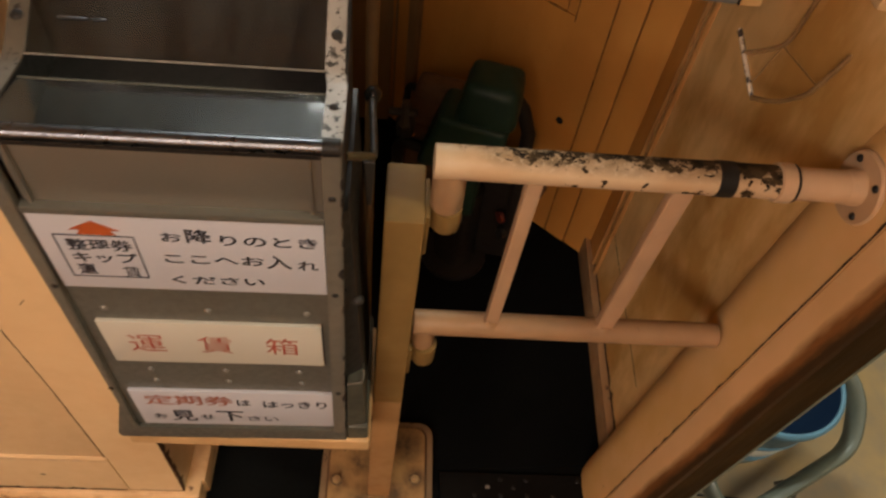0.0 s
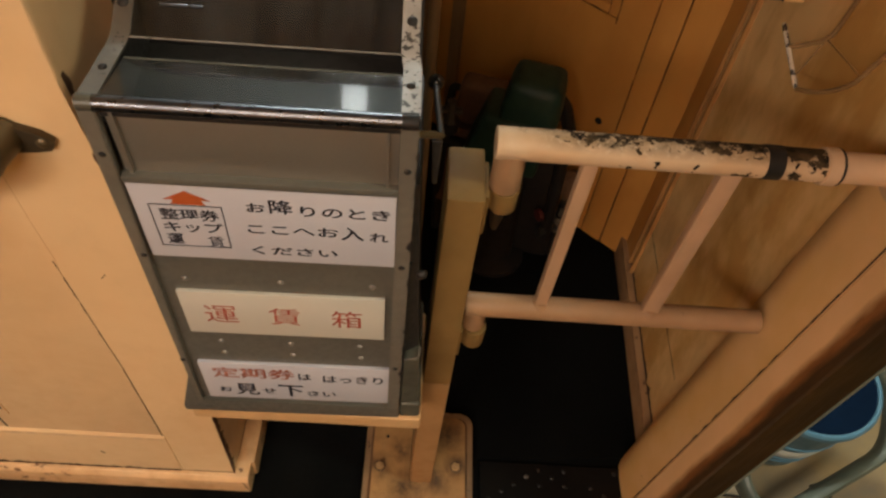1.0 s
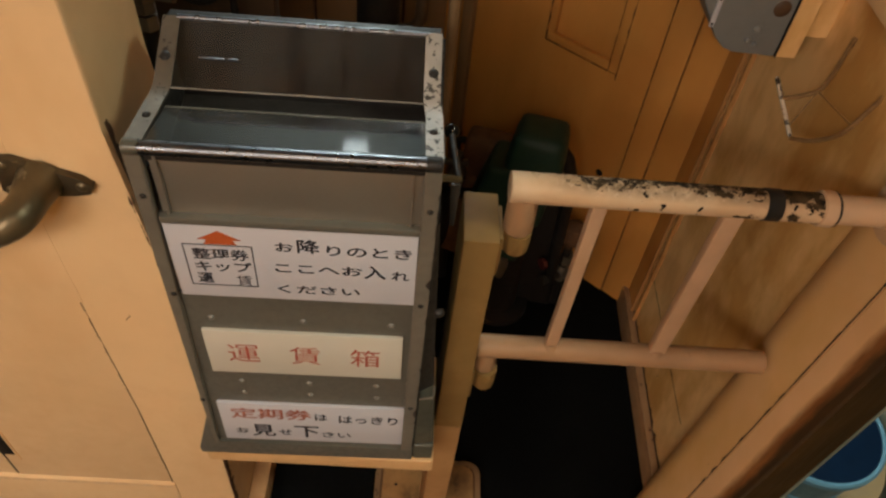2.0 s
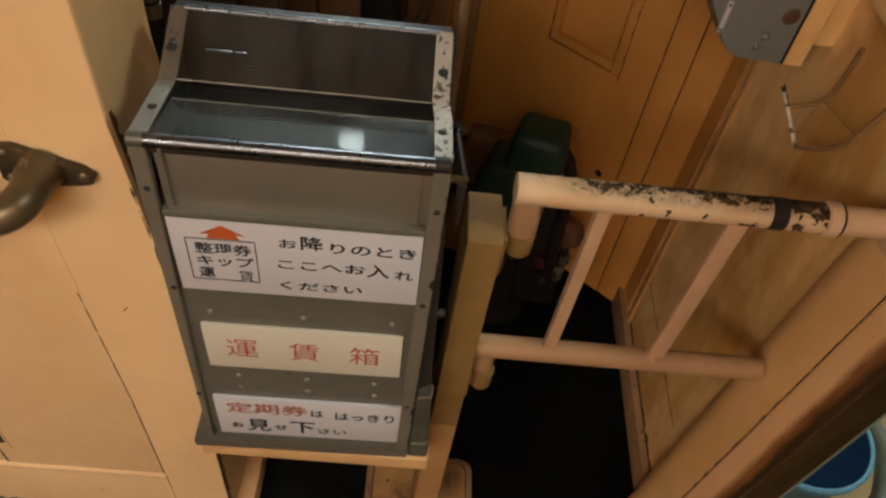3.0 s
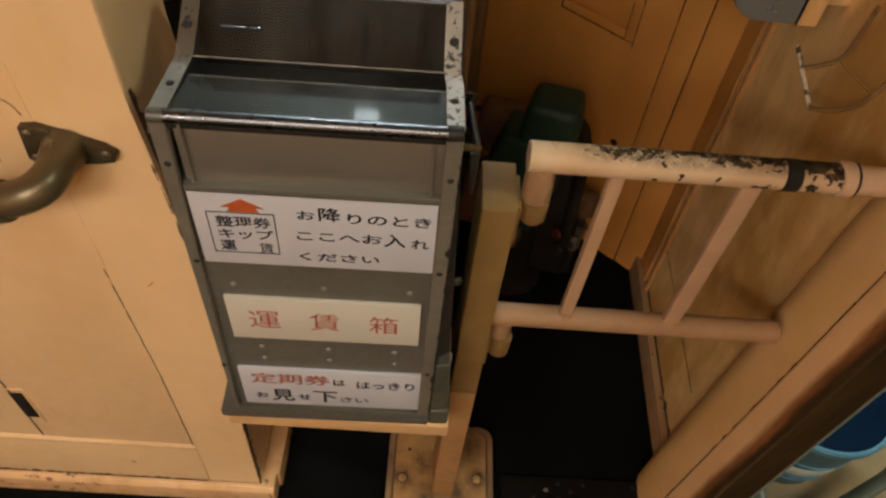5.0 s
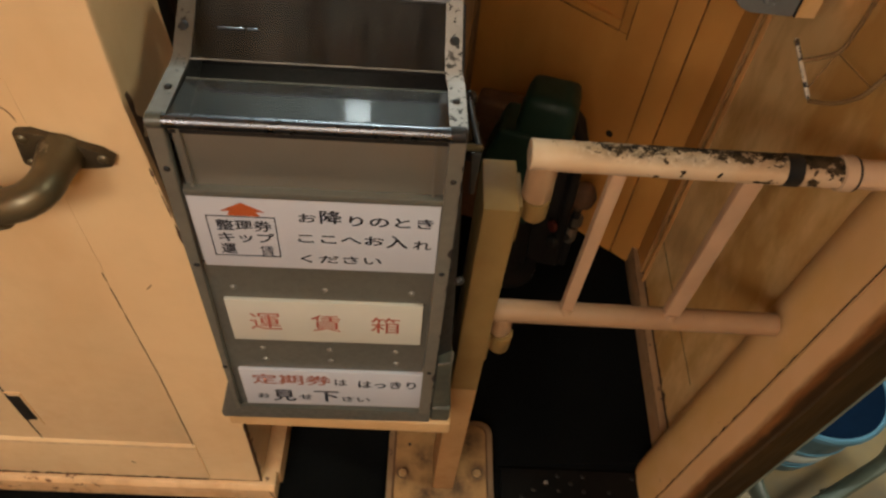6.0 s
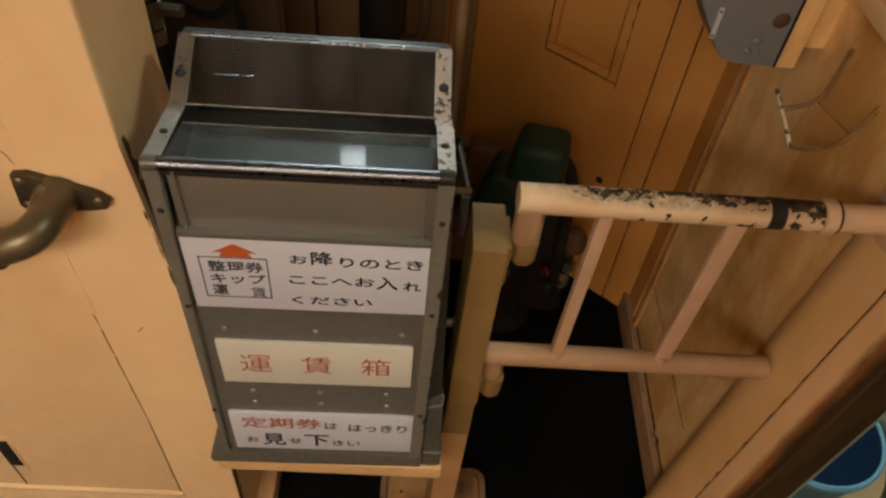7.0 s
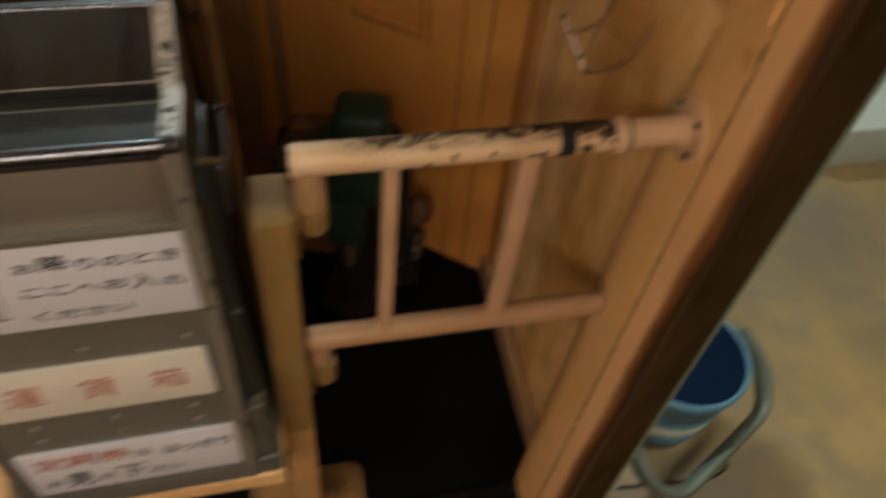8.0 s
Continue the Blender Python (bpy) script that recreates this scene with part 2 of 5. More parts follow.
def chipped_pipe():
    """Cream gate paint, flaked away to black iron along the crown and the far side of the pipe, worst towards its end."""
    mat, nt, bsdf = nodes_of("flaked_gate_paint")
    tc = nt.nodes.new("ShaderNodeTexCoord")
    sep = nt.nodes.new("ShaderNodeSeparateXYZ")
    nt.links.new(tc.outputs["Object"], sep.inputs[0])
    across = math2(nt, "ADD", math2(nt, "MULTIPLY", math2(nt, "SUBTRACT", sep.outputs["Z"], 0.987), 0.72), math2(nt, "MULTIPLY", math2(nt, "SUBTRACT", sep.outputs["Y"], 0.098), 0.69))
    small = math2(nt, "ADD", math2(nt, "MULTIPLY", noise_at(nt, 120.0, 5.0, 0.65, (0.8, 1, 1)), 0.6), math2(nt, "MULTIPLY", noise_at(nt, 300.0, 4.0, 0.7), 0.4))
    large = math2(nt, "ADD", math2(nt, "MULTIPLY", noise_at(nt, 48.0, 4.0, 0.6, (0.75, 1, 1)), 0.75), math2(nt, "MULTIPLY", noise_at(nt, 200.0, 4.0, 0.7), 0.25))
    crown = ramp(nt, across, -0.007, 0.0145, -0.120, 0.075)
    begin = ramp(nt, sep.outputs["X"], 0.345, 0.430, -0.10, 0.0)
    end = ramp(nt, sep.outputs["X"], 0.440, 0.580, -0.10, 0.035)
    past = ramp(nt, sep.outputs["X"], 0.603, 0.610, 0.0, 0.085)
    drift = math2(nt, "MULTIPLY", math2(nt, "SUBTRACT", noise_at(nt, 17.0, 3.0, 0.6), 0.5), 0.25)
    fine_flake = math2(nt, "ADD", math2(nt, "ADD", small, crown), math2(nt, "ADD", begin, drift))
    big_flake = math2(nt, "ADD", math2(nt, "ADD", large, ramp(nt, across, -0.014, 0.012, -0.07, 0.035)), math2(nt, "ADD", end, math2(nt, "ADD", past, math2(nt, "MULTIPLY", drift, 0.5))))
    dots = math2(nt, "ADD", noise_at(nt, 75.0, 2.0, 0.5), begin)
    worn = math2(nt, "MAXIMUM", ramp(nt, fine_flake, 0.535, 0.552), math2(nt, "MAXIMUM", ramp(nt, big_flake, 0.565, 0.573), ramp(nt, dots, 0.655, 0.665)))
    grime = math2(nt, "MULTIPLY", math2(nt, "MULTIPLY", ramp(nt, noise_at(nt, 34.0, 5.0, 0.65, (0.6, 1, 1)), 0.36, 0.54, 0.0, 0.9), ramp(nt, across, -0.006, 0.005)), ramp(nt, sep.outputs["X"], 0.352, 0.400))
    paint = mix(nt, ramp(nt, noise_at(nt, 14.0), 0.35, 0.7), (0.53, 0.385, 0.245), (0.47, 0.305, 0.170))
    paint = mix(nt, grime, paint, (0.175, 0.120, 0.064))
    paint = mix(nt, math2(nt, "MULTIPLY", ramp(nt, noise_at(nt, 150.0, 4.0, 0.65), 0.56, 0.60), grime), paint, (0.60, 0.47, 0.33))
    iron = mix(nt, ramp(nt, noise_at(nt, 70.0), 0.4, 0.7), (0.010, 0.0065, 0.004), (0.085, 0.055, 0.026))
    nt.links.new(mix(nt, worn, paint, iron), bsdf.inputs["Base Color"])
    nt.links.new(ramp(nt, worn, 0.0, 1.0, 0.42, 0.75), bsdf.inputs["Roughness"])
    nt.links.new(ramp(nt, worn, 0.0, 1.0, 0.5, 0.15), bsdf.inputs["Specular IOR Level"])
    b = nt.nodes.new("ShaderNodeBump")
    b.inputs["Strength"].default_value = 0.6
    b.inputs["Distance"].default_value = 0.0015
    nt.links.new(math2(nt, "SUBTRACT", 1.0, worn), b.inputs["Height"])
    nt.links.new(b.outputs["Normal"], bsdf.inputs["Normal"])
    return mat


FLAKED = chipped_pipe()
BARS = surface("rosy_bar_paint", (0.43, 0.27, 0.165), (0.36, 0.215, 0.122), 0.42, grain=35, blotch=12.0, bump=0.12, chip=(0.05, 0.03, 0.02), chip_cut=0.70, chip_scale=70, specular=0.4)


def worn_jamb():
    """Rosy cream paint, rubbed through to brown varnish and to dark oiled wood round the nose of the door jamb."""
    mat, nt, bsdf = nodes_of("worn_jamb_paint")
    tc = nt.nodes.new("ShaderNodeTexCoord")
    sep = nt.nodes.new("ShaderNodeSeparateXYZ")
    nt.links.new(tc.outputs["Object"], sep.inputs[0])
    drift = math2(nt, "MULTIPLY", math2(nt, "SUBTRACT", noise_at(nt, 22.0, 5.0, 0.65, (1, 1, 0.25)), 0.5), 0.014)
    fray = math2(nt, "MULTIPLY", math2(nt, "SUBTRACT", noise_at(nt, 90.0, 4.0, 0.6, (1, 1, 0.35)), 0.5), 0.008)
    at = math2(nt, "ADD", math2(nt, "ADD", sep.outputs["Y"], drift), fray)
    grain = noise_at(nt, 30.0, 5.0, 0.65, (6, 6, 0.4))
    paint = mix(nt, ramp(nt, noise_at(nt, 6.0), 0.3, 0.7), (0.74, 0.475, 0.26), (0.65, 0.40, 0.195))
    varnish = mix(nt, ramp(nt, grain, 0.35, 0.7), (0.25, 0.105, 0.032), (0.13, 0.054, 0.018))
    oiled = mix(nt, ramp(nt, grain, 0.35, 0.7), (0.040, 0.020, 0.007), (0.018, 0.010, 0.004))
    c = mix(nt, ramp(nt, at, 0.011, -0.002), paint, varnish)
    c = mix(nt, ramp(nt, at, -0.0050, -0.0135), c, oiled)
    nt.links.new(c, bsdf.inputs["Base Color"])
    bsdf.inputs["Roughness"].default_value = 0.48
    bsdf.inputs["Specular IOR Level"].default_value = 0.35
    b = nt.nodes.new("ShaderNodeBump")
    b.inputs["Strength"].default_value = 0.2
    b.inputs["Distance"].default_value = 0.002
    nt.links.new(grain, b.inputs["Height"])
    nt.links.new(b.outputs["Normal"], bsdf.inputs["Normal"])
    return mat


WORN_JAMB = worn_jamb()


def base_board():
    """Old cream paint on a board, with rust and dirt worked in round the bolts and the foot of the post."""
    mat, nt, bsdf = nodes_of("stained_base_board")
    tc = nt.nodes.new("ShaderNodeTexCoord")
    fine = noise_at(nt, 60.0, 5.0, 0.7)
    big = noise_at(nt, 16.0, 4.0, 0.6, (1, 0.5, 1))
    c = mix(nt, ramp(nt, big, 0.3, 0.7), (0.39, 0.225, 0.085), (0.26, 0.135, 0.048))
    c = mix(nt, ramp(nt, fine, 0.5, 0.75, 0.0, 0.6), c, (0.14, 0.065, 0.026))
    dirt = None
    for x, y, r in ((-0.073, 0.003, 0.036), (0.070, 0.008, 0.034), (-0.022, -0.034, 0.046), (0.030, -0.018, 0.040), (0.050, 0.072, 0.050), (-0.030, 0.036, 0.036)):
        gap = nt.nodes.new("ShaderNodeVectorMath")
        gap.operation = "DISTANCE"
        nt.links.new(tc.outputs["Object"], gap.inputs[0])
        gap.inputs[1].default_value = (x, y, 0.03)
        near = ramp(nt, gap.outputs["Value"], r, 0.006)
        dirt = near if dirt is None else math2(nt, "MAXIMUM", dirt, near)
    dirt = math2(nt, "MULTIPLY", dirt, ramp(nt, math2(nt, "ADD", math2(nt, "MULTIPLY", noise_at(nt, 45.0, 5.0, 0.7), 0.6), math2(nt, "MULTIPLY", big, 0.4)), 0.36, 0.56, 0.30, 1.0))
    c = mix(nt, dirt, c, (0.045, 0.022, 0.010))
    nt.links.new(c, bsdf.inputs["Base Color"])
    bsdf.inputs["Roughness"].default_value = 0.6
    b = nt.nodes.new("ShaderNodeBump")
    b.inputs["Strength"].default_value = 0.35
    b.inputs["Distance"].default_value = 0.002
    nt.links.new(fine, b.inputs["Height"])
    nt.links.new(b.outputs["Normal"], bsdf.inputs["Normal"])
    return mat


BASE_BOARD = base_board()


def acrylic():
    mat, nt, bsdf = nodes_of("smoky_acrylic")
    bsdf.inputs["Base Color"].default_value = (0.60, 0.59, 0.56, 1)
    nt.links.new(ramp(nt, noise_at(nt, 22.0, 5.0, 0.6, (1.6, 0.35, 0.35)), 0.35, 0.7, 0.998, 0.980), bsdf.inputs["Transmission Weight"])
    bsdf.inputs["IOR"].default_value = 1.49
    nt.links.new(ramp(nt, noise_at(nt, 12.0), 0.35, 0.75, 0.03, 0.09), bsdf.inputs["Roughness"])
    return mat


ACRYLIC = acrylic()


def glow(name, colour, power):
    mat, nt, bsdf = nodes_of(name)
    bsdf.inputs["Emission Color"].default_value = (*colour, 1)
    bsdf.inputs["Emission Strength"].default_value = power
    return mat


# ---- mesh helpers ----


def finish(name, bm, material, parent=None, label="", smooth=35.0, at=None):
    bmesh.ops.recalc_face_normals(bm, faces=bm.faces)
    me = bpy.data.meshes.new(name)
    bm.to_mesh(me)
    bm.free()
    me.materials.append(material)
    me.shade_smooth()
    me.set_sharp_from_angle(angle=radians(smooth))
    ob = new(name, me)
    if parent:
        ob.parent = parent
    if at:
        ob.matrix_basis = at
    if label:
        tagged(ob, label)
    return ob


def part(name, bm, material, parent, label=""):
    return finish(name, bm, material, parent, label)


def thing(name, at, label, category, group="", kind=""):
    ob = new(name)
    ob.empty_display_size = 0.05
    ob.matrix_basis = at
    return tagged(ob, label, category, group, kind)


def solid(x, y, z, bevel=0.0, segments=2):
    """A block between pairs of coordinates, with rounded edges."""
    bm = bmesh.new()
    add_box(bm, x, y, z, bevel, segments)
    return bm


def add_box(bm, x, y, z, bevel=0.0, segments=2):
    made = bmesh.ops.create_cube(bm, size=1.0)["verts"]
    for v in made:
        v.co = Vector(((x[0] + x[1]) / 2 + v.co.x * (x[1] - x[0]), (y[0] + y[1]) / 2 + v.co.y * (y[1] - y[0]), (z[0] + z[1]) / 2 + v.co.z * (z[1] - z[0])))
    if bevel:
        edges = list({e for v in made for e in v.link_edges})
        bmesh.ops.bevel(bm, geom=edges, offset=bevel, segments=segments, affect="EDGES", profile=0.6)
    return bm


def prism(poly, axis, lo, hi, bevel=0.0):
    """A polygon in the two other axes, drawn out along one axis from lo to hi."""
    bm = bmesh.new()
    k = "xyz".index(axis)

    def at(p, h):
        c = list(p)
        c.insert(k, h)
        return Vector(c)
    a = [bm.verts.new(at(p, lo)) for p in poly]
    b = [bm.verts.new(at(p, hi)) for p in poly]
    n = len(poly)
    bm.faces.new(a)
    bm.faces.new(b[::-1])
    for i in range(n):
        bm.faces.new((a[i], b[i], b[(i + 1) % n], a[(i + 1) % n]))
    if bevel:
        bmesh.ops.bevel(bm, geom=list(bm.edges), offset=bevel, segments=2, affect="EDGES", profile=0.6)
    return bm


def add_tube(bm, points, radius, sides=20, caps=True, flat=1.0):
    """A round bar swept along points; radius may be one number or one for each point."""
    pts = [Vector(p) for p in points]
    radii = radius if isinstance(radius, (list, tuple)) else [radius] * len(pts)
    rings = []
    up = None
    for i, p in enumerate(pts):
        d = (pts[min(i + 1, len(pts) - 1)] - pts[max(i - 1, 0)]).normalized()
        if up is None:
            up = d.orthogonal().normalized() if abs(d.z) > 0.9 else (Vector((0, 0, 1)) - d * d.z).normalized()
        up = (up - d * up.dot(d)).normalized()
        side = d.cross(up)
        rings.append([bm.verts.new(p + radii[i] * (math.cos(a) * up + flat * math.sin(a) * side)) for a in (2 * math.pi * k / sides for k in range(sides))])
    for a, b in zip(rings, rings[1:]):
        for k in range(sides):
            bm.faces.new((a[k], a[(k + 1) % sides], b[(k + 1) % sides], b[k]))
    if caps:
        bm.faces.new(rings[0][::-1])
        bm.faces.new(rings[-1])
    return bm


def tube(points, radius, sides=20, caps=True, flat=1.0):
    return add_tube(bmesh.new(), points, radius, sides, caps, flat)


def rounded(points, radius, steps=8):
    """A line of points with its corners rounded off."""
    pts = [Vector(p) for p in points]
    out = [pts[0]]
    for a, b, c in zip(pts, pts[1:], pts[2:]):
        r = min(radius, (a - b).length * 0.49, (c - b).length * 0.49)
        s, e = b + (a - b).normalized() * r, b + (c - b).normalized() * r
        for i in range(steps + 1):
            u = i / steps
            out.append(s * (1 - u) ** 2 + b * 2 * u * (1 - u) + e * u * u)
    out.append(pts[-1])
    return out


def dome(place, normal, radius, height, sides=12):
    """A rivet or screw head."""
    n = Vector(normal).normalized()
    p = Vector(place)
    return tube([p - n * 0.002, p, p + n * height * 0.6, p + n * height], [radius, radius, radius * 0.8, radius * 0.35], sides)


def lathe(profile, place, sides=40):
    """A round hollow form from (radius, height) pairs."""
    bm = bmesh.new()
    rings = [[bm.verts.new((place[0] + r * math.cos(a), place[1] + r * math.sin(a), place[2] + h)) for a in (2 * math.pi * k / sides for k in range(sides))] for r, h in profile]
    for a, b in zip(rings, rings[1:]):
        for k in range(sides):
            bm.faces.new((a[k], a[(k + 1) % sides], b[(k + 1) % sides], b[k]))
    bm.faces.new(rings[0])
    bm.faces.new(rings[-1])
    return bm


def ragged(start, end, across, normal, widest, seed, bias=0.3, step=0.006):
    """A thin line of bare wood along an edge, of uneven width, where paint has been knocked off."""
    a, b, w, n = Vector(start), Vector(end), Vector(across), Vector(normal)
    count = max(int((b - a).length / step), 2)
    bm = bmesh.new()
    rows = []
    for i in range(count + 1):
        p = a + (b - a) * i / count + n * 0.0004
        wide = noise.noise((i * 0.31 + seed, seed, 0.0)) + 0.4 * noise.noise((i * 0.85, seed, 4.0)) + bias
        rows.append((bm.verts.new(p - w * 0.0004), bm.verts.new(p + w * max(0.0, wide) * widest)))
    for (p, q), (r, t) in zip(rows, rows[1:]):
        if (p.co - q.co).length + (r.co - t.co).length > 0.0015:
            bm.faces.new((p, r, t, q))
    return bm


BARE = surface("bare_dark_wood", (0.13, 0.06, 0.025), (0.08, 0.038, 0.018), 0.6, grain=60, blotch=20.0, bump=0.3)
EDGE = surface("grimy_shaded_edge", (0.062, 0.029, 0.012), (0.10, 0.046, 0.018), 0.7, grain=90, blotch=40.0, bump=0.3)
CRACK = surface("dark_open_joint", (0.045, 0.022, 0.010), (0.025, 0.013, 0.007), 0.7, grain=60, blotch=20.0, bump=0.3)
RUBBED = surface("rubbed_pale_paint", (0.66, 0.50, 0.33), (0.56, 0.385, 0.22), 0.6, grain=90, blotch=60.0, bump=0.3)


# ---- the tram's shell ----
FLOOR = 0.11
SIDE = 0.733          # the side wall's face
CAB = 0.055           # the cab partition's face
CORNER = pose(0.741, 0.664, 0, 0, 0, -41)   # where the slanting front wall starts; its own x runs along it

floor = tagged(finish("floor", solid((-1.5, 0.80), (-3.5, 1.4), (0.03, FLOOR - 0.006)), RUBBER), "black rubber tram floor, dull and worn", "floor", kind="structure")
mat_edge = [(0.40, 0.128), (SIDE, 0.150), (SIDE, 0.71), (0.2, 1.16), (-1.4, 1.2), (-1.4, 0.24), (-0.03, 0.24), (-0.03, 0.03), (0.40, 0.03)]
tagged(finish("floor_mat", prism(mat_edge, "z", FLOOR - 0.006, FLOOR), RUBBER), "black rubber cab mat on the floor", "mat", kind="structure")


def tread_plate():
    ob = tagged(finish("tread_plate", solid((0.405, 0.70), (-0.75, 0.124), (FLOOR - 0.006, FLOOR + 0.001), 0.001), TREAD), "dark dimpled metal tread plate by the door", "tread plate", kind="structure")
    bm = bmesh.new()
    for i in range(11):
        for j in range(12):
            if (5 * i + 3 * j + i * j) % 7 in (0, 3, 5):
                continue
            x, y = 0.42 + 0.025 * i, 0.112 - 0.03 * j - (0.015 if i % 2 else 0)
            add_tube(bm, [(x, y, FLOOR), (x, y, FLOOR + 0.0025), (x, y, FLOOR + 0.0040)], [0.0052, 0.0045, 0.0018], 8)
    part("stud", bm, STUD, ob, "worn bright studs")
    tagged(ob.children[0], kind="stuff")


tread_plate()
tagged(finish("door_threshold", solid((0.635, 0.80), (-0.86, 0.052), (FLOOR - 0.006, FLOOR + 0.022), 0.006), CREAM_WORN), "worn cream wooden threshold of the exit door", "threshold", kind="structure")


def slab(name, x, y, z, material, label, category, bevel=0.0, at=None):
    return tagged(finish(name, solid(x, y, z, bevel), material, at=at), label, category, kind="structure")


# side wall: panelled below the sill, plain above
side = slab("wall_side", (SIDE + 0.012, 0.80), (0.052, 0.76), (0.03, 1.106), WALLP, "cream painted panelled side wall of the cab", "wall")
part("joint", ragged((SIDE + 0.0119, 0.215, 0.319), (SIDE + 0.0119, 0.56, 0.319), (0, 0, 1), (-1, 0, 0), 0.0045, 33.0, 0.6), CRACK, side, "dark open joint")
part("near_stile", prism([(SIDE + 0.016, 0.0442), (SIDE - 0.010, 0.0442), (SIDE - 0.010, 0.105), (SIDE - 0.008, 0.124), (SIDE - 0.002, 0.140), (SIDE + 0.006, 0.152), (SIDE + 0.0125, 0.158), (SIDE + 0.016, 0.158)], "z", FLOOR - 0.03, 1.70), STILE, side)
part("groove", ragged((SIDE - 0.0102, 0.0440, FLOOR), (SIDE - 0.0102, 0.0440, 1.60), (0, 1, 0), (-1, 0, 0), 0.0026, 52.0, 0.85), CRACK, side, "dark open joint")
part("joint", ragged((SIDE + 0.0119, 0.155, 0.1725), (SIDE + 0.0119, 0.66, 0.1725), (0, 0, 1), (-1, 0, 0), 0.010, 57.0, 1.0), CRACK, side, "dark open joint")
part("corner_board", solid((SIDE + 0.009, SIDE + 0.013), (0.590, 0.672), (FLOOR + 0.06, 1.106), 0.001), TAN, side)
part("corner_bead", tube([(SIDE + 0.0110, 0.566, FLOOR + 0.06), (SIDE + 0.0110, 0.566, 1.106)], 0.0062, 12), BEAD, side)
part("corner_bead", tube([(SIDE + 0.0100, 0.594, FLOOR + 0.06), (SIDE + 0.0100, 0.594, 1.106)], 0.0048, 12), BEAD, side)
part("corner_gap", ragged((SIDE + 0.0118, 0.578, FLOOR + 0.06), (SIDE + 0.0118, 0.578, 1.10), (0, 1, 0), (-1, 0, 0), 0.0045, 29.0, 0.7), CRACK, side, "dark gap between two beads")
tagged(finish("baseboard_side", solid((SIDE - 0.003, SIDE + 0.02), (0.150, 0.672), (FLOOR - 0.01, 0.172), 0.0025), SKIRT), "scuffed cream skirting board along the side wall", "skirting", kind="structure")
part("joint", ragged((SIDE - 0.0032, 0.155, 0.1655), (SIDE - 0.0032, 0.66, 0.1655), (0, 0, 1), (-1, 0, 0), 0.003, 21.0, 0.3), CRACK, bpy.data.objects["baseboard_side"], "dark open joint")
tagged(finish("window_sill", solid((SIDE - 0.014, 0.80), (0.205, 0.68), (1.106, 1.134), 0.006), CREAM), "pale cream window sill on the side wall", "sill", kind="structure")
slab("wall_side_upper", (SIDE + 0.012, 0.80), (0.052, 0.76), (1.134, 2.2), WALLP, "cream painted upper side wall", "wall")
slab("wall_side_rear", (SIDE, 0.80), (-3.5, -0.88), (0.03, 2.2), WALLP, "cream painted side wall of the saloon", "wall")
slab("door_header", (SIDE, 0.80), (-0.88, 0.052), (1.98, 2.2), WALLP, "cream painted header over the open exit door", "wall")


def lean(ob, slope, height, shift=0.0, splay=0.0):
    """Lean a piece outwards: its x grows with z, from where it stands at that height, and with y by the splay of the wall."""
    for v in ob.data.vertices:
        v.co.x += shift + slope * (v.co.z - height) + splay * (v.co.y - 0.4)


for piece in [side, bpy.data.objects["baseboard_side"], bpy.data.objects["window_sill"], bpy.data.objects["wall_side_upper"]] + list(side.children) + list(bpy.data.objects["baseboard_side"].children):
    if piece.name == "near_stile" or piece.name == "groove":
        lean(piece, 0.057, 0.987, 0.0055)
    else:
        lean(piece, 0.0, 0.987, 0.0, 0.032)


def jamb():
    ob = thing("door_jamb", pose(0, 0, 0), "varnished wooden jamb of the open exit door, dark outer edge", "door jamb", kind="structure")
    face = [(0.7175, 0.0432), (0.7150, 0.0415), (0.7125, 0.0), (0.7130, -0.0085), (0.7145, -0.0140), (0.7175, -0.0185), (0.7215, -0.0200)]
    for piece, slope in (
            (part("inner_face", prism(face + [(0.735, -0.012), (0.760, 0.0425)], "z", -0.30, 1.98), WORN_JAMB, ob, "cream paint worn to varnish and dark wood"), 0.058),
            (part("outer_face", prism([(0.7217, -0.0200), (0.7380, -0.0145), (0.778, 0.0045), (0.8340, 0.0270), (0.8340, 0.060), (0.762, 0.060)], "z", -0.30, 1.98), WEATHER, ob, "dark oiled wood face"), 0.058),
            (part("outer_bead", prism([(0.8345, 0.060), (0.8345, 0.0265), (0.8470, 0.0320), (0.8490, 0.036), (0.8490, 0.060)], "z", -0.30, 1.98, 0.001), OUTER, ob, "thin grey-green outer bead"), 0.058)):
        lean(piece, slope, 0.75)


jamb()

# slanting front wall, with a sunk panel between flush boards
front = tagged(finish("wall_front_slant", solid((-0.66, 0.06), (0.014, 0.05), (0.03, 2.2)), TAN, at=CORNER), "tan painted slanting front wall with a sunk panel", "wall", kind="structure")
for x, z in (((-0.5435, -0.3560), (FLOOR, 1.3)), ((-0.1780, -0.1075), (FLOOR, 1.3)), ((-0.3560, -0.1780), (FLOOR, 0.679)), ((-0.3560, -0.1780), (1.14, 1.3))):
    part("board", solid(x, (0.0, 0.018), z), TAN, front)
part("board", solid((-0.1055, -0.0530), (-0.001, 0.018), (FLOOR, 1.3), 0.0025), TAN, front)
part("board", solid((-0.0510, 0.03), (0.001, 0.018), (FLOOR, 1.3), 0.0025), TAN, front)
part("moulding", solid((-0.2000, -0.1785), (0.001, 0.016), (0.6800, 1.14), 0.003), TAN, front)
part("moulding", solid((-0.3555, -0.2010), (0.002, 0.016), (0.6805, 0.6985), 0.003), TAN, front)
part("moulding", solid((-0.3555, -0.3390), (0.002, 0.016), (0.6995, 1.14), 0.003), TAN, front)
part("moulding", solid((-0.5742, -0.5450), (-0.012, 0.02), (FLOOR, 1.3), 0.004), BROWNWOOD, front)
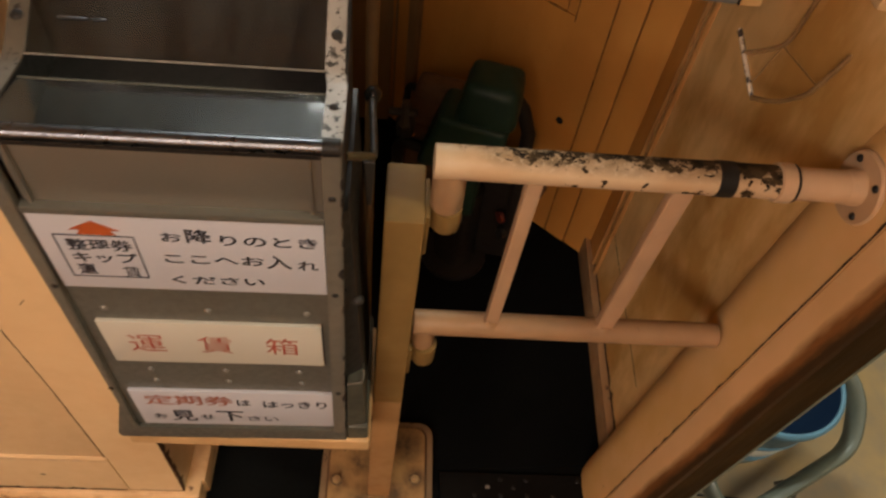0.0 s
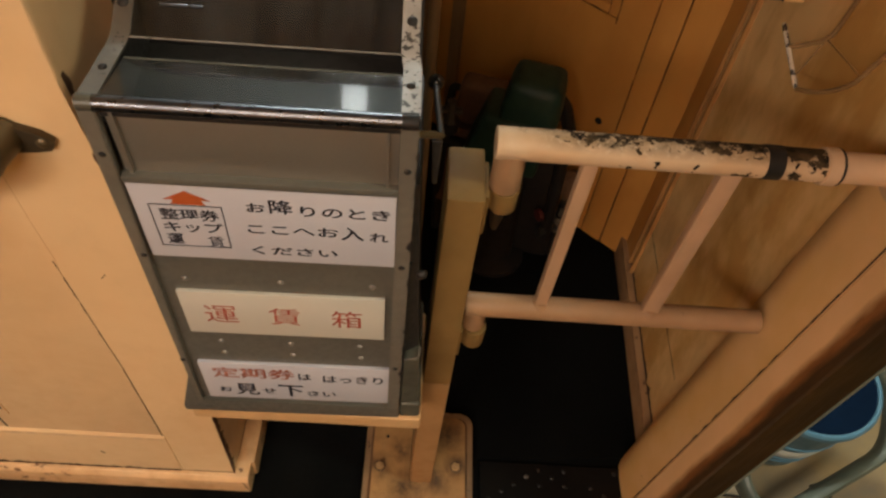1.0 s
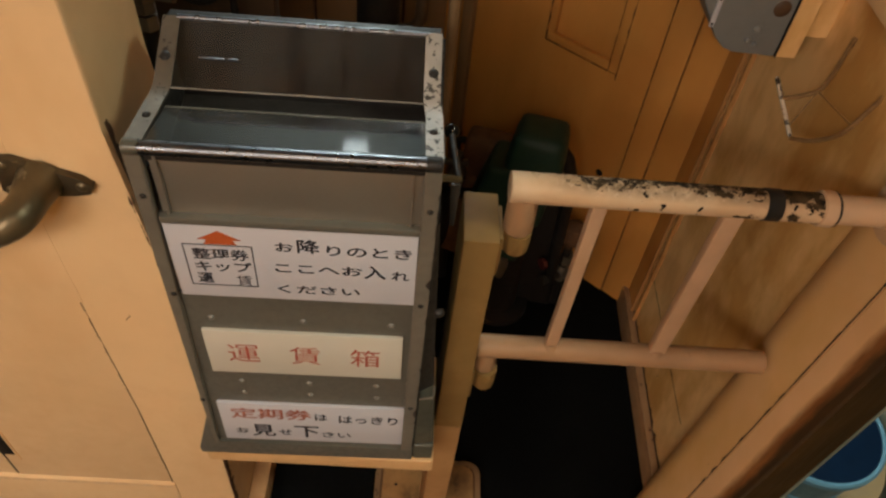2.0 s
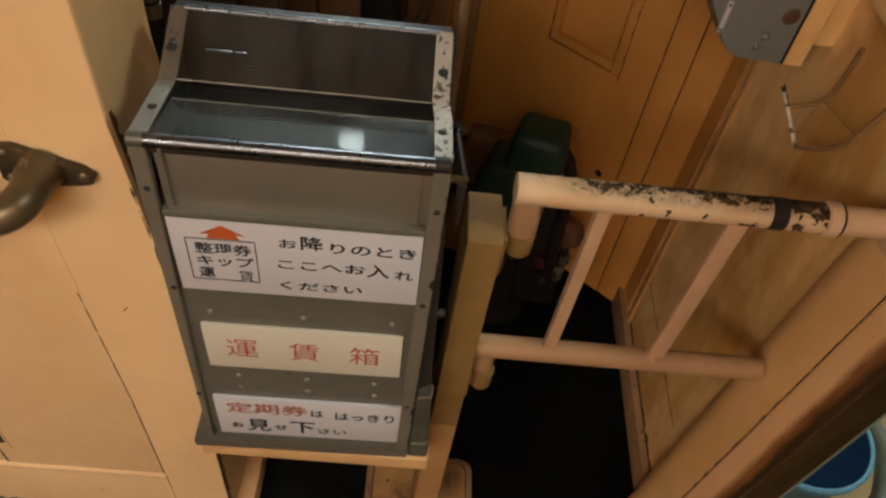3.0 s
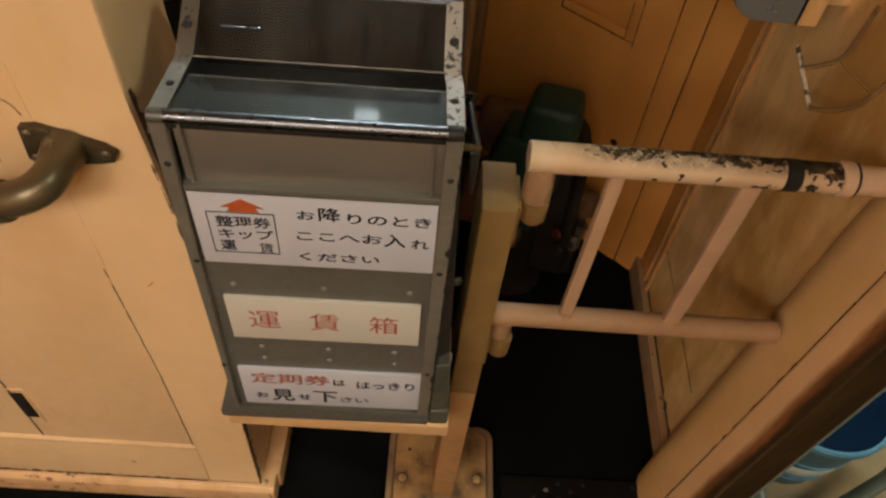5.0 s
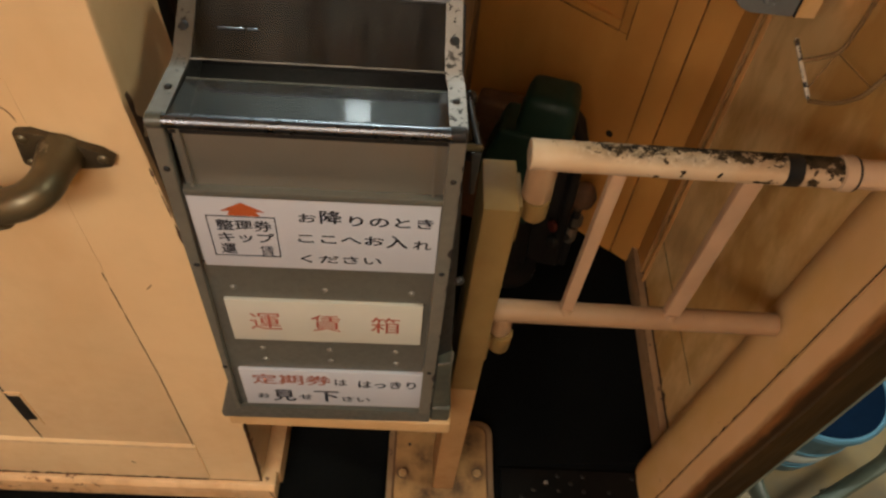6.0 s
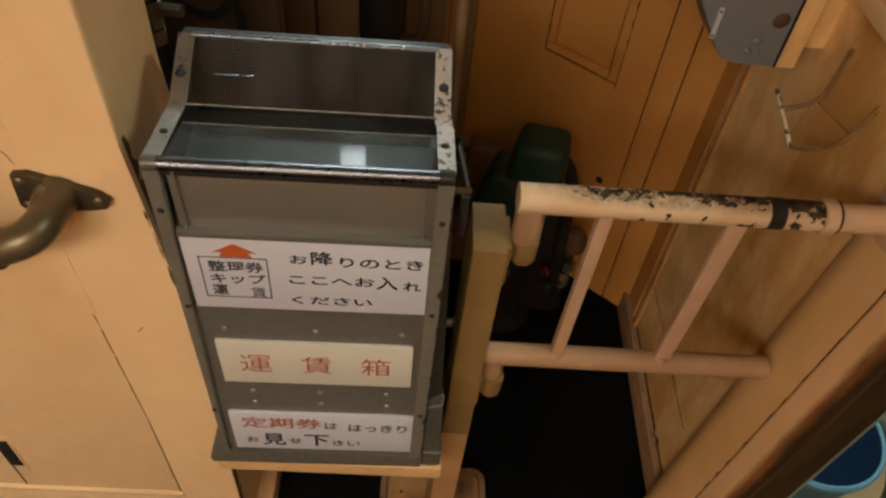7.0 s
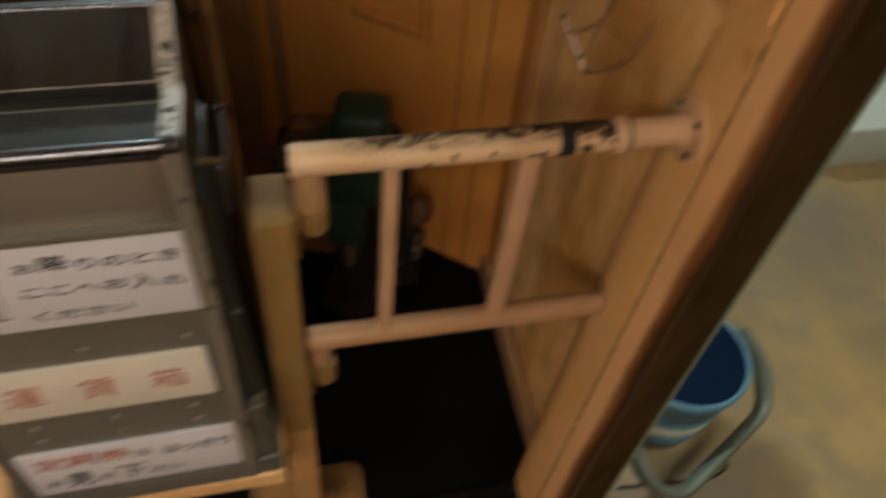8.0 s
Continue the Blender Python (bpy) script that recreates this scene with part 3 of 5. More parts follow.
for a, b, w, wide, seed in (((-0.3560, 0.0, 0.6790), (-0.2000, 0.0, 0.6790), (0, 0, 1), 0.0030, 61.0), ((-0.1782, 0.0, 0.6690), (-0.1782, 0.0, 1.14), (-1, 0, 0), 0.0032, 63.0), ((-0.3562, 0.0, 0.6800), (-0.3562, 0.0, 1.14), (1, 0, 0), 0.0030, 66.0), ((-0.2002, 0.001, 0.6800), (-0.2002, 0.001, 1.14), (-1, 0, 0), 0.0016, 68.0)):
    part("joint", ragged(a, b, w, (0, -1, 0), wide, seed, 0.5), CRACK, front, "grimy open joint")
for x, seed in ((-0.1070, 81.0), (-0.0525, 83.0)):
    part("joint", ragged((x, -0.001, FLOOR), (x, -0.001, 1.3), (1, 0, 0), (0, -1, 0), 0.0016, seed, 0.4), CRACK, front)
part("plug", tube([(-0.151, -0.001, 0.440), (-0.151, 0.004, 0.440)], 0.0085, 12), BLACKMETAL, front, "dark open screw hole")

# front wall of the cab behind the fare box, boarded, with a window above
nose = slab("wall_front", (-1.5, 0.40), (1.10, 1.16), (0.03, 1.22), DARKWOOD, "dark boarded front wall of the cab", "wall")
for i in range(17):
    x = -1.36 + 0.102 * i
    part("board", solid((x, x + 0.095), (1.082 + 0.004 * (i % 3), 1.104), (FLOOR, 1.2), 0.003), BROWNWOOD, nose)
slab("wall_front_pier", (0.34, 0.40), (1.10, 1.16), (1.22, 2.2), BROWNWOOD, "brown wooden pier beside the front window", "wall")
slab("wall_front_header", (-1.5, 0.34), (1.10, 1.16), (1.95, 2.2), BROWNWOOD, "brown wooden header over the front window", "wall")
slab("wall_far_side", (-1.5, -1.44), (-3.5, 1.16), (0.03, 2.2), WALLP, "cream painted far side wall", "wall")
slab("wall_rear", (-1.5, 0.80), (-3.56, -3.5), (0.03, 2.2), WALLP, "cream painted rear wall of the saloon", "wall")
slab("ceiling", (-1.5, 0.80), (-3.56, 1.3), (2.2, 2.26), CEILING, "cream painted tram ceiling", "ceiling")


def worn_line(a, b, seed, thick, step=0.004):
    """A knocked and grimy arris: an uneven dark line sunk half into the edge."""
    a, b = Vector(a), Vector(b)
    count = int((b - a).length / step)
    pts, radii = [], []
    for i in range(count + 1):
        wide = 0.75 + 0.55 * noise.noise((i * 0.17 + seed, seed, 0.0)) + 0.35 * noise.noise((i * 0.7, seed, 3.0))
        pts.append(a + (b - a) * i / count)
        radii.append(thick * max(0.12, wide))
    return tube(pts, radii, 8)


def cab_partition():
    ob = thing("cab_partition", pose(0, 0, 0), "cream painted wooden cab partition with a flush door, scratched and chipped", "partition", kind="structure")
    post = prism([(-0.1385, FLOOR), (-0.048, FLOOR), (-0.044, 0.85), (-0.060, 1.06), (-0.062, 2.2), (-0.178, 2.2), (-0.1545, 0.86), (-0.1425, 0.55)], "y", CAB, CAB + 0.135)
    arris = [e for e in post.edges if all(v.co.y < CAB + 0.001 and v.co.x > -0.07 and v.co.z > 0.8 for v in e.verts)]
    bmesh.ops.bevel(post, geom=arris, offset=0.010, segments=5, affect="EDGES", profile=0.5)
    part("post", post, CREAM, ob)
    part("filled_joint", prism([(-0.1490, 0.80), (-0.1570, 0.80), (-0.1595, 0.86), (-0.1830, 2.2), (-0.1745, 2.2), (-0.1515, 0.86)], "y", CAB - 0.0005, CAB + 0.003), CREAM, ob)
    part("door_leaf", prism([(-0.388, 0.32), (-0.1415, 0.32), (-0.1440, 0.55), (-0.1560, 0.86), (-0.1795, 2.2), (-0.388, 2.2)], "y", CAB + 0.0004, CAB + 0.04, 0.0008), CREAM, ob)
    part("door_leaf", solid((-1.44, -0.3895), (CAB + 0.001, CAB + 0.04), (0.32, 2.2), 0.0012), CREAM, ob)
    part("kick_rail", prism([(CAB + 0.03, 0.174), (CAB - 0.003, 0.174), (CAB - 0.003, 0.314), (CAB + 0.002, 0.324), (CAB + 0.03, 0.324)], "x", -1.44, -0.139, 0.001), CREAM, ob)
    part("skirting", prism([(CAB + 0.03, FLOOR), (CAB - 0.014, FLOOR), (CAB - 0.014, 0.157), (CAB - 0.007, 0.168), (CAB + 0.03, 0.169)], "x", -1.44, -0.0225, 0.002), CREAM_WORN, ob)
    part("side_skirting", solid((-0.047, -0.0165), (CAB + 0.02, CAB + 0.135), (FLOOR, 0.169), 0.003), CREAM_WORN, ob)
    part("crack", ragged((-0.1405, CAB, 0.175), (-0.1432, CAB, 0.55), (-1, 0, 0), (0, -1, 0), 0.0014, 41.0, 0.8), CRACK, ob, "dark open joint beside the door")
    part("crack", ragged((-0.1432, CAB, 0.55), (-0.1526, CAB, 0.80), (-1, 0, 0), (0, -1, 0), 0.0013, 43.0, 0.6), CRACK, ob)
    part("scratch", tube(rounded([(-0.180, CAB, 1.050), (-0.168, CAB, 1.043), (-0.161, CAB, 1.024)], 0.01), 0.0005, 6), BARE, ob)
    part("scratch", tube([(-0.108, CAB, 0.770), (-0.101, CAB, 0.779)], 0.0006, 6), BARE, ob)
    part("scratch", tube([(-0.262, CAB - 0.003, 0.246), (-0.256, CAB - 0.003, 0.242)], 0.0012, 6), BARE, ob)
    part("worn_edge", worn_line((-0.0476, CAB + 0.0003, 0.17), (-0.0443, CAB + 0.0003, 0.84), 3.0, 0.0020), EDGE, ob, "edge knocked bare to dark wood")
    part("worn_edge", worn_line((-0.0446, CAB + 0.0006, 0.84), (-0.0622, CAB + 0.0024, 1.06), 9.0, 0.0021), EDGE, ob)
    # side-face strips: wear by the arris, and the side's shade painted in
    part("worn_edge", ragged((-0.0474, CAB + 0.002, 0.175), (-0.0440, CAB + 0.002, 0.845), (0, 1, 0), (1, 0, 0), 0.011, 13.0, 0.70, 0.004), EDGE, ob)
    part("worn_edge", ragged((-0.0447, CAB + 0.009, 0.86), (-0.0599, CAB + 0.009, 1.06), (0, 1, 0), (1, 0, 0.076), 0.013, 19.0, 0.65, 0.004), EDGE, ob)
    part("worn_edge", ragged((-1.0, CAB - 0.0142, FLOOR + 0.001), (-0.023, CAB - 0.0142, FLOOR + 0.001), (0, 0, 1), (0, -1, 0), 0.012, 5.0, 0.05), BARE, ob)
    part("worn_edge", ragged((-1.0, CAB - 0.0032, 0.1745), (-0.141, CAB - 0.0032, 0.1745), (0, 0, 1), (0, -1, 0), 0.0085, 7.0, 0.65, 0.004), CRACK, ob)
    part("crack", ragged((-0.141, CAB - 0.0003, 0.1695), (-0.049, CAB - 0.0003, 0.1695), (0, 0, 1), (0, -1, 0), 0.003, 87.0, 0.7), CRACK, ob)
    part("crack", ragged((-0.0230, CAB - 0.0142, FLOOR + 0.002), (-0.0310, CAB - 0.0142, 0.157), (-1, 0, 0), (0, -1, 0), 0.002, 89.0, 0.8), CRACK, ob)
    part("rubbed_edge", ragged((-0.80, CAB - 0.0033, 0.308), (-0.141, CAB - 0.0033, 0.308), (0, 0, 1), (0, -1, 0), 0.010, 97.0, 0.45, 0.004), RUBBED, ob, "paint rubbed pale along the rail")
    part("rubbed_edge", ragged((-0.80, CAB - 0.0143, 0.149), (-0.035, CAB - 0.0143, 0.149), (0, 0, 1), (0, -1, 0), 0.007, 99.0, 0.05, 0.004), RUBBED, ob)
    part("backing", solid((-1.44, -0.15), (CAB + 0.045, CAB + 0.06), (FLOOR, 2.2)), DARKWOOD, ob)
    latch = part("latch_recess", solid((-0.3905, -0.3705), (CAB - 0.0008, CAB + 0.02), (0.392, 0.470), 0.001), BLACKMETAL, ob, "narrow dark slot of a flush latch")
    part("rim", solid((-0.3665, -0.3650), (CAB - 0.0015, CAB + 0.01), (0.375, 0.480), 0.0008), CREAM_WORN, latch)
    part("rim", solid((-0.3905, -0.3650), (CAB - 0.0015, CAB + 0.01), (0.481, 0.483), 0.0008), CREAM_WORN, latch)
    part("door_gap", solid((-0.3895, -0.3872), (CAB - 0.0003, CAB + 0.03), (0.324, 2.2)), BLACKMETAL, ob, "dark gap between two door leaves")


cab_partition()

# ---- things of the cab ----


def fitted_text(words, x0, x1, z0, z1, y, material, parent, weight=0.0):
    """Words in the built-in font, set into a rectangle that faces the saloon."""
    data = bpy.data.curves.new("lettering", "FONT")
    data.body = words
    data.size = 0.02
    data.offset = weight
    data.resolution_u = 3
    data.space_character = 1.0
    probe = new("lettering_form", data)
    bpy.context.view_layer.update()
    me = bpy.data.meshes.new_from_object(probe.evaluated_get(bpy.context.evaluated_depsgraph_get()))
    bpy.data.objects.remove(probe)
    bpy.data.curves.remove(data)
    xs, ys = [v.co.x for v in me.vertices], [v.co.y for v in me.vertices]
    lx, hx, ly, hy = min(xs), max(xs), min(ys), max(ys)
    for v in me.vertices:
        v.co = Vector((x0 + (v.co.x - lx) / (hx - lx) * (x1 - x0), y, z0 + (v.co.y - ly) / (hy - ly) * (z1 - z0)))
    me.materials.clear()
    me.materials.append(material)
    ob = new("lettering", me)
    ob.parent = parent
    return ob


def strip(bm, points, width, thick, x, drift=0.0):
    """A flat bar of that width (across, along x from x) which follows a line of (y, z) points."""
    out = []
    for i, (y, z) in enumerate(points):
        a, b = points[max(i - 1, 0)], points[min(i + 1, len(points) - 1)]
        d = Vector((b[0] - a[0], b[1] - a[1])).normalized()
        n = Vector((-d.y, d.x)) * thick
        shift = drift * i / (len(points) - 1)
        out.append([bm.verts.new((x + shift + s * width, y + k * n.x, z + k * n.y)) for s, k in ((0, 0), (1, 0), (1, 1), (0, 1))])
    for a, b in zip(out, out[1:]):
        for k in range(4):
            bm.faces.new((a[k], a[(k + 1) % 4], b[(k + 1) % 4], b[k]))
    bm.faces.new(out[0][::-1])
    bm.faces.new(out[-1])
    return bm


def loft(low, z0, high, z1, bevel=0.0):
    """A block between two outlines of (x, y) at two heights."""
    bm = bmesh.new()
    a = [bm.verts.new((x, y, z0)) for x, y in low]
    b = [bm.verts.new((x, y, z1)) for x, y in high]
    bm.faces.new(a)
    bm.faces.new(b)
    for i in range(len(a)):
        bm.faces.new((a[i], a[(i + 1) % len(a)], b[(i + 1) % len(a)], b[i]))
    if bevel:
        bmesh.ops.bevel(bm, geom=list(bm.edges), offset=bevel, segments=3, affect="EDGES", profile=0.6)
    return bm


# the profile of the hopper's cheeks, as (y, z): shoulder, bottom of the throat, top
SHOULDER, THROAT, CREST = (0.000, 1.093), (0.082, 1.084), (0.148, 1.1215)


def fare_box():
    box = thing("fare_box", Matrix.Translation((0.115, 0, 0)) @ pose(0, 0, 0, 0, 0, 1.0) @ Matrix.Translation((-0.115, 0, 0)),
                "grey metal fare box with acrylic hopper and white enamel signs", "fare box")
    # body, a little wider at the foot
    body = bmesh.new()
    low, high, back = 0.566, 1.012, 0.165
    corners = [(-0.0165, 0.004), (0.2405, 0.004), (0.2405, back), (-0.0165, back)]
    tops = [(-0.0145, 0.004), (0.2435, 0.004), (0.2435, back), (-0.0145, back)]
    a = [body.verts.new((x, y, low)) for x, y in corners]
    b = [body.verts.new((x, y, high)) for x, y in tops]
    body.faces.new(a)
    body.faces.new(b)
    for i in range(4):
        body.faces.new((a[i], a[(i + 1) % 4], b[(i + 1) % 4], b[i]))
    part("body", body, GREYPAINT, box)
    skirt = prism([(-0.0395, 0.560), (0.2420, 0.560), (0.2420, 0.592), (-0.0120, 0.592), (-0.0170, 0.655), (-0.0205, 0.650), (-0.0410, 0.572)], "y", -0.002, 0.17, 0.0015)
    part("skirt", skirt, GREYPAINT, box)
    part("back_plate", solid((-0.0135, 0.2405), (0.150, 0.165), (1.013, 1.120), 0.001), BLACKMETAL, box)
    part("front_plate", solid((0.000, 0.2305), (0.0045, 0.0085), (1.014, 1.088), 0.001), BRUSHED, box, "brushed aluminium front plate")
    part("side_rib", solid((0.006, 0.0085), (0.000, 0.0048), (1.016, 1.086)), BRUSHED, box)
    part("side_rib", solid((0.2195, 0.222), (0.001, 0.0048), (1.016, 1.086)), BRUSHED, box)
    part("ledge", solid((-0.002, 0.2305), (-0.004, 0.016), (1.0080, 1.0155), 0.0012), GREYPAINT, box)
    # corner angles of the front, with their screws
    for lower, upper, label in ((-0.0185, -0.0165, "left"), (0.2265, 0.2305, "right")):
        width, foot = 0.0145, 0.005 if label == "left" else 0.0150
        bm = bmesh.new()
        quad = [(lower, 0.588), (lower + foot, 0.588), (upper + width, 1.094), (upper, 1.094)]
        f = [bm.verts.new((x, -0.003, z)) for x, z in quad]
        g = [bm.verts.new((x, 0.006, z)) for x, z in quad]
        bm.faces.new(f)
        bm.faces.new(g[::-1])
        for i in range(4):
            bm.faces.new((f[i], g[i], g[(i + 1) % 4], f[(i + 1) % 4]))
        bmesh.ops.bevel(bm, geom=list(bm.edges), offset=0.0009, segments=2, affect="EDGES")
        angle = part("corner_angle", bm, ANGLE, box, "worn steel corner angle")
        for z in (1.040, 0.905, 0.700):
            x = lower + (upper - lower) * (z - 0.588) / 0.506 + (width if z > 0.8 else foot) / 2
            part("screw", dome((x, -0.003, z), (0, -1, 0), 0.0032, 0.0016), BLACKMETAL, angle)
        part("knuckle", tube([(upper + 0.0002, 0.0025, 1.0905), (upper + 0.0012, 0.0025, 1.0905), (upper + width - 0.0012, 0.0025, 1.0905), (upper + width - 0.0002, 0.0025, 1.0905)], [0.0058, 0.0070, 0.0070, 0.0058], 18), HASP if label == "left" else BLACKMETAL, angle)
    part("chipped_edge", ragged((0.2415, -0.0031, 0.60), (0.2450, -0.0031, 1.07), (-1, 0, 0), (0, -1, 0), 0.006, 93.0, 0.0), BLACKMETAL, box, "paint knocked off to black iron")
    # hopper: cheeks, straps, sloping clear plates and bright bars
    for x, mat in ((-0.0140, BLACKMETAL), (0.2415, BLACKMETAL)):
        poly = [(0.012, 1.014), (0.148, 1.014), (0.148, CREST[1] - 0.002), (THROAT[0], THROAT[1] - 0.002), (0.012, SHOULDER[1] - 0.004)]
        part("cheek", prism(poly, "x", x, x + 0.003), mat, box)
    for x, drift, mat, label in ((-0.0172, 0.0026, STRAP, "worn steel edge strap"), (0.2300, -0.0040, STRAP_WHITE, "steel edge strap with flaking white paint")):
        line = rounded([(0, SHOULDER[0] + 0.004, SHOULDER[1] - 0.002), (0, *THROAT), (0, CREST[0] + 0.002, CREST[1])], 0.011, 6)
        bm = strip(bmesh.new(), [(p.y, p.z) for p in line], 0.0155, 0.0025, x, drift)
        strap = part("edge_strap", bm, mat, box, label)
        for u, (s, e) in ((0.55, (SHOULDER, THROAT)), (0.47, (THROAT, CREST))):
            y, z = s[0] + u * (e[0] - s[0]), s[1] + u * (e[1] - s[1])
            d = Vector((0, -(e[1] - s[1]), e[0] - s[0]))
            part("screw", dome((x + 0.0077 + drift * (0.3 if s == SHOULDER else 0.75), y, z + 0.0026), d, 0.0036 if s == SHOULDER else 0.0048, 0.0018), BLACKMETAL, strap)
    def plate(name, a, b, lift=0.0):
        bm = strip(bmesh.new(), [a, b], 0.2290, 0.0020, 0.0010)
        ob = part(name, bm, ACRYLIC, box, "clear smoky acrylic plate")
        ob.visible_shadow = False
        return ob
    plate("lower_plate", (0.0065, 1.0930), (0.0645, 1.0824))
    plate("upper_plate", (0.088, 1.0862), (0.148, 1.1200))
    # added strip, covers the glare on the lower plate's rear edge
    part("plate_edge", tube([(0.001, 0.0652, 1.0838), (0.2300, 0.0652, 1.0838)], 0.0013, 8), HASP, box, "dull grey strip added over the plate's glaring edge")
    part("front_bar", tube([(-0.003, 0.0022, 1.0905), (0.2325, 0.0022, 1.0905)], 0.0062, 24), CHROME, box, "polished steel front bar")
    # black strip puts in the shadow line under the front bar
    part("bar_backing", solid((-0.001, 0.2310), (0.0005, 0.0095), (1.0785, 1.0860), 0.001), BLACKMETAL, box)
    part("crest_bar", tube([(-0.002, 0.1490, 1.1222), (0.2295, 0.1490, 1.1212)], 0.0028, 14), CHROME, box, "polished steel top bar")
    part("throat_bar", tube([(0.000, 0.0875, 1.0882), (0.2305, 0.0875, 1.0882)], 0.0008, 10), STRAP, box)
    # what shows through the hopper: a sloping chute; bright strips imitate a lamp's reflection
    part("chute", prism([(0.014, 1.060), (0.075, 1.026), (0.149, 1.036), (0.149, 1.032), (0.075, 1.020), (0.014, 1.055)], "x", -0.0125, 0.2410), BLACKMETAL, box)
    part("slot_rim", solid((0.022, 0.045), (0.1120, 0.1140), (1.1035, 1.1050), 0.0004), CHROME, box, "small bright strip in place of a lamp's reflection")
    part("slot_rim", solid((0.048, 0.058), (0.1120, 0.1140), (1.1035, 1.1050), 0.0004), CHROME, box)
    # signs
    top = part("sign_plate", solid((-0.001, 0.229), (-0.003, 0.003), (0.9055, 1.0070), 0.0008), WHITE, box, "white enamel sign with black and orange lettering")
    mid = part("sign_plate", solid((0.0055, 0.2205), (-0.0005, 0.0038), (0.7615, 0.8420), 0.0008), IVORY, box, "ivory enamel sign with three red characters")
    low_sign = part("sign_plate", solid((-0.0015, 0.229), (-0.0005, 0.0038), (0.6000, 0.6910), 0.0008), WHITE, box, "white enamel sign with red and black lettering")
    ink = -0.0034
    arrow = prism([(0.0470, 1.0012), (0.0672, 0.9892), (0.0588, 0.9892), (0.0625, 0.9832), (0.0320, 0.9832), (0.0355, 0.9892), (0.0272, 0.9892)], "y", ink, ink + 0.001)
    part("arrow", arrow, ORANGE, top, "orange arrow")
    rim = bmesh.new()
    for x, z in (((0.0120, 0.0760), (0.9813, 0.9823)), ((0.0120, 0.0760), (0.9232, 0.9242)), ((0.0120, 0.0130), (0.9232, 0.9823)), ((0.0750, 0.0760), (0.9232, 0.9823))):
        add_box(rim, x, (ink, ink + 0.001), z)
    part("border", rim, INK, top)
    bold = 0.00035
    for words, x0, x1, z0, z1 in (("整理券", 0.0205, 0.0728, 0.9625, 0.9785), ("キップ", 0.0205, 0.0735, 0.9455, 0.9602), ("運", 0.0200, 0.0352, 0.9275, 0.9430), ("賃", 0.0570, 0.0715, 0.9255, 0.9412),
                                  ("お", 0.0985, 0.1150, 0.9790, 0.9910), ("降", 0.1185, 0.1393, 0.9780, 0.9970), ("りのとき", 0.1455, 0.2248, 0.9765, 0.9905),
                                  ("ここへお", 0.0957, 0.1785, 0.9490, 0.9620), ("入", 0.1800, 0.2012, 0.9455, 0.9648), ("れ", 0.2065, 0.2240, 0.9450, 0.9585),
                                  ("ください", 0.0958, 0.1760, 0.9175, 0.9300)):
        fitted_text(words, x0 - 0.001, x1 - 0.001, z0 - 0.001, z1 - 0.001, ink, INK, top, 0.0 if words == "賃" else bold)
    ink = -0.0008
    for words, x0, x1 in (("運", 0.0280, 0.0630), ("賃", 0.0960, 0.1300), ("箱", 0.1630, 0.1960)):
        fitted_text(words, x0, x1, 0.7850, 0.8180, ink, RED, mid)
    for words, x0, x1, z0, z1, mat in (("定期券", 0.0120, 0.1125, 0.6500, 0.6760, DULLRED), ("は", 0.1160, 0.1320, 0.6510, 0.6675, INK), ("はっきり", 0.1458, 0.2200, 0.6470, 0.6660, INK),
                                       ("お", 0.0140, 0.0300, 0.6120, 0.6255, INK), ("見", 0.0335, 0.0640, 0.6050, 0.6360, INK), ("せ", 0.0680, 0.0850, 0.6110, 0.6250, INK),
                                       ("下", 0.0885, 0.1200, 0.6060, 0.6355, INK), ("さい", 0.1240, 0.1605, 0.6080, 0.6220, INK)):
        fitted_text(words, x0, x1, z0 + 0.005, z1 + 0.005, ink, mat, low_sign, 0.0004)
    for x, z in ((0.018, 0.860), (0.114, 0.860), (0.207, 0.860), (0.034, 0.737), (0.113, 0.737), (0.192, 0.737), (0.034, 0.711), (0.113, 0.711), (0.193, 0.710)):
        part("rivet", dome((x, 0.004, z), (0, -1, 0), 0.0037, 0.0026), RIVET, box)
    part("seam", solid((-0.0165, 0.246), (0.0025, 0.006), (0.9030, 0.9040)), BLACKMETAL, box)
    # side door with its hasp, and the pull rod by the hopper
    part("side_door", loft([(0.2410, 0.010), (0.2660, 0.024), (0.2660, 0.160), (0.2410, 0.160)], 0.592, [(0.2440, 0.008), (0.2485, 0.014), (0.2485, 0.160), (0.2440, 0.160)], 1.010), BLACKMETAL, box, "black side door")
    part("side_foot", solid((0.2425, 0.2700), (0.000, 0.165), (0.560, 0.598), 0.005, 3), HASP, box, "dark flank of the box's foot")
    hasp = part("hasp", loft([(0.2425, 0.001), (0.2670, 0.004), (0.2670, 0.030), (0.2425, 0.030)], 0.599, [(0.2440, 0.000), (0.2625, 0.002), (0.2625, 0.030), (0.2440, 0.030)], 0.716, 0.003), HASP, box, "dark rounded steel hasp")
    part("rim", tube(rounded([(0.2445, 0.001, 0.716), (0.2615, 0.003, 0.718), (0.2630, 0.016, 0.722)], 0.004, 4), 0.0014, 8), STRAP, hasp)
    part("bolt_head", dome((0.2570, 0.008, 0.880), (0.4, -1, 0), 0.006, 0.004), BLACKMETAL, box)
    rod = [(0.2620, 0.178, 0.986), (0.2635, 0.150, 0.989), (0.2665, 0.084, 1.005), (0.2670, 0.074, 1.010), (0.2600, 0.062, 1.022)]
    part("pull_rod", tube(rounded(rod, 0.006, 5), 0.0034, 12), IRON, box, "bent dark iron pull rod")
    knob = [(0.0088 * math.cos(radians(a)), 0.0088 * math.sin(radians(a))) for a in range(-80, 81, 16)]
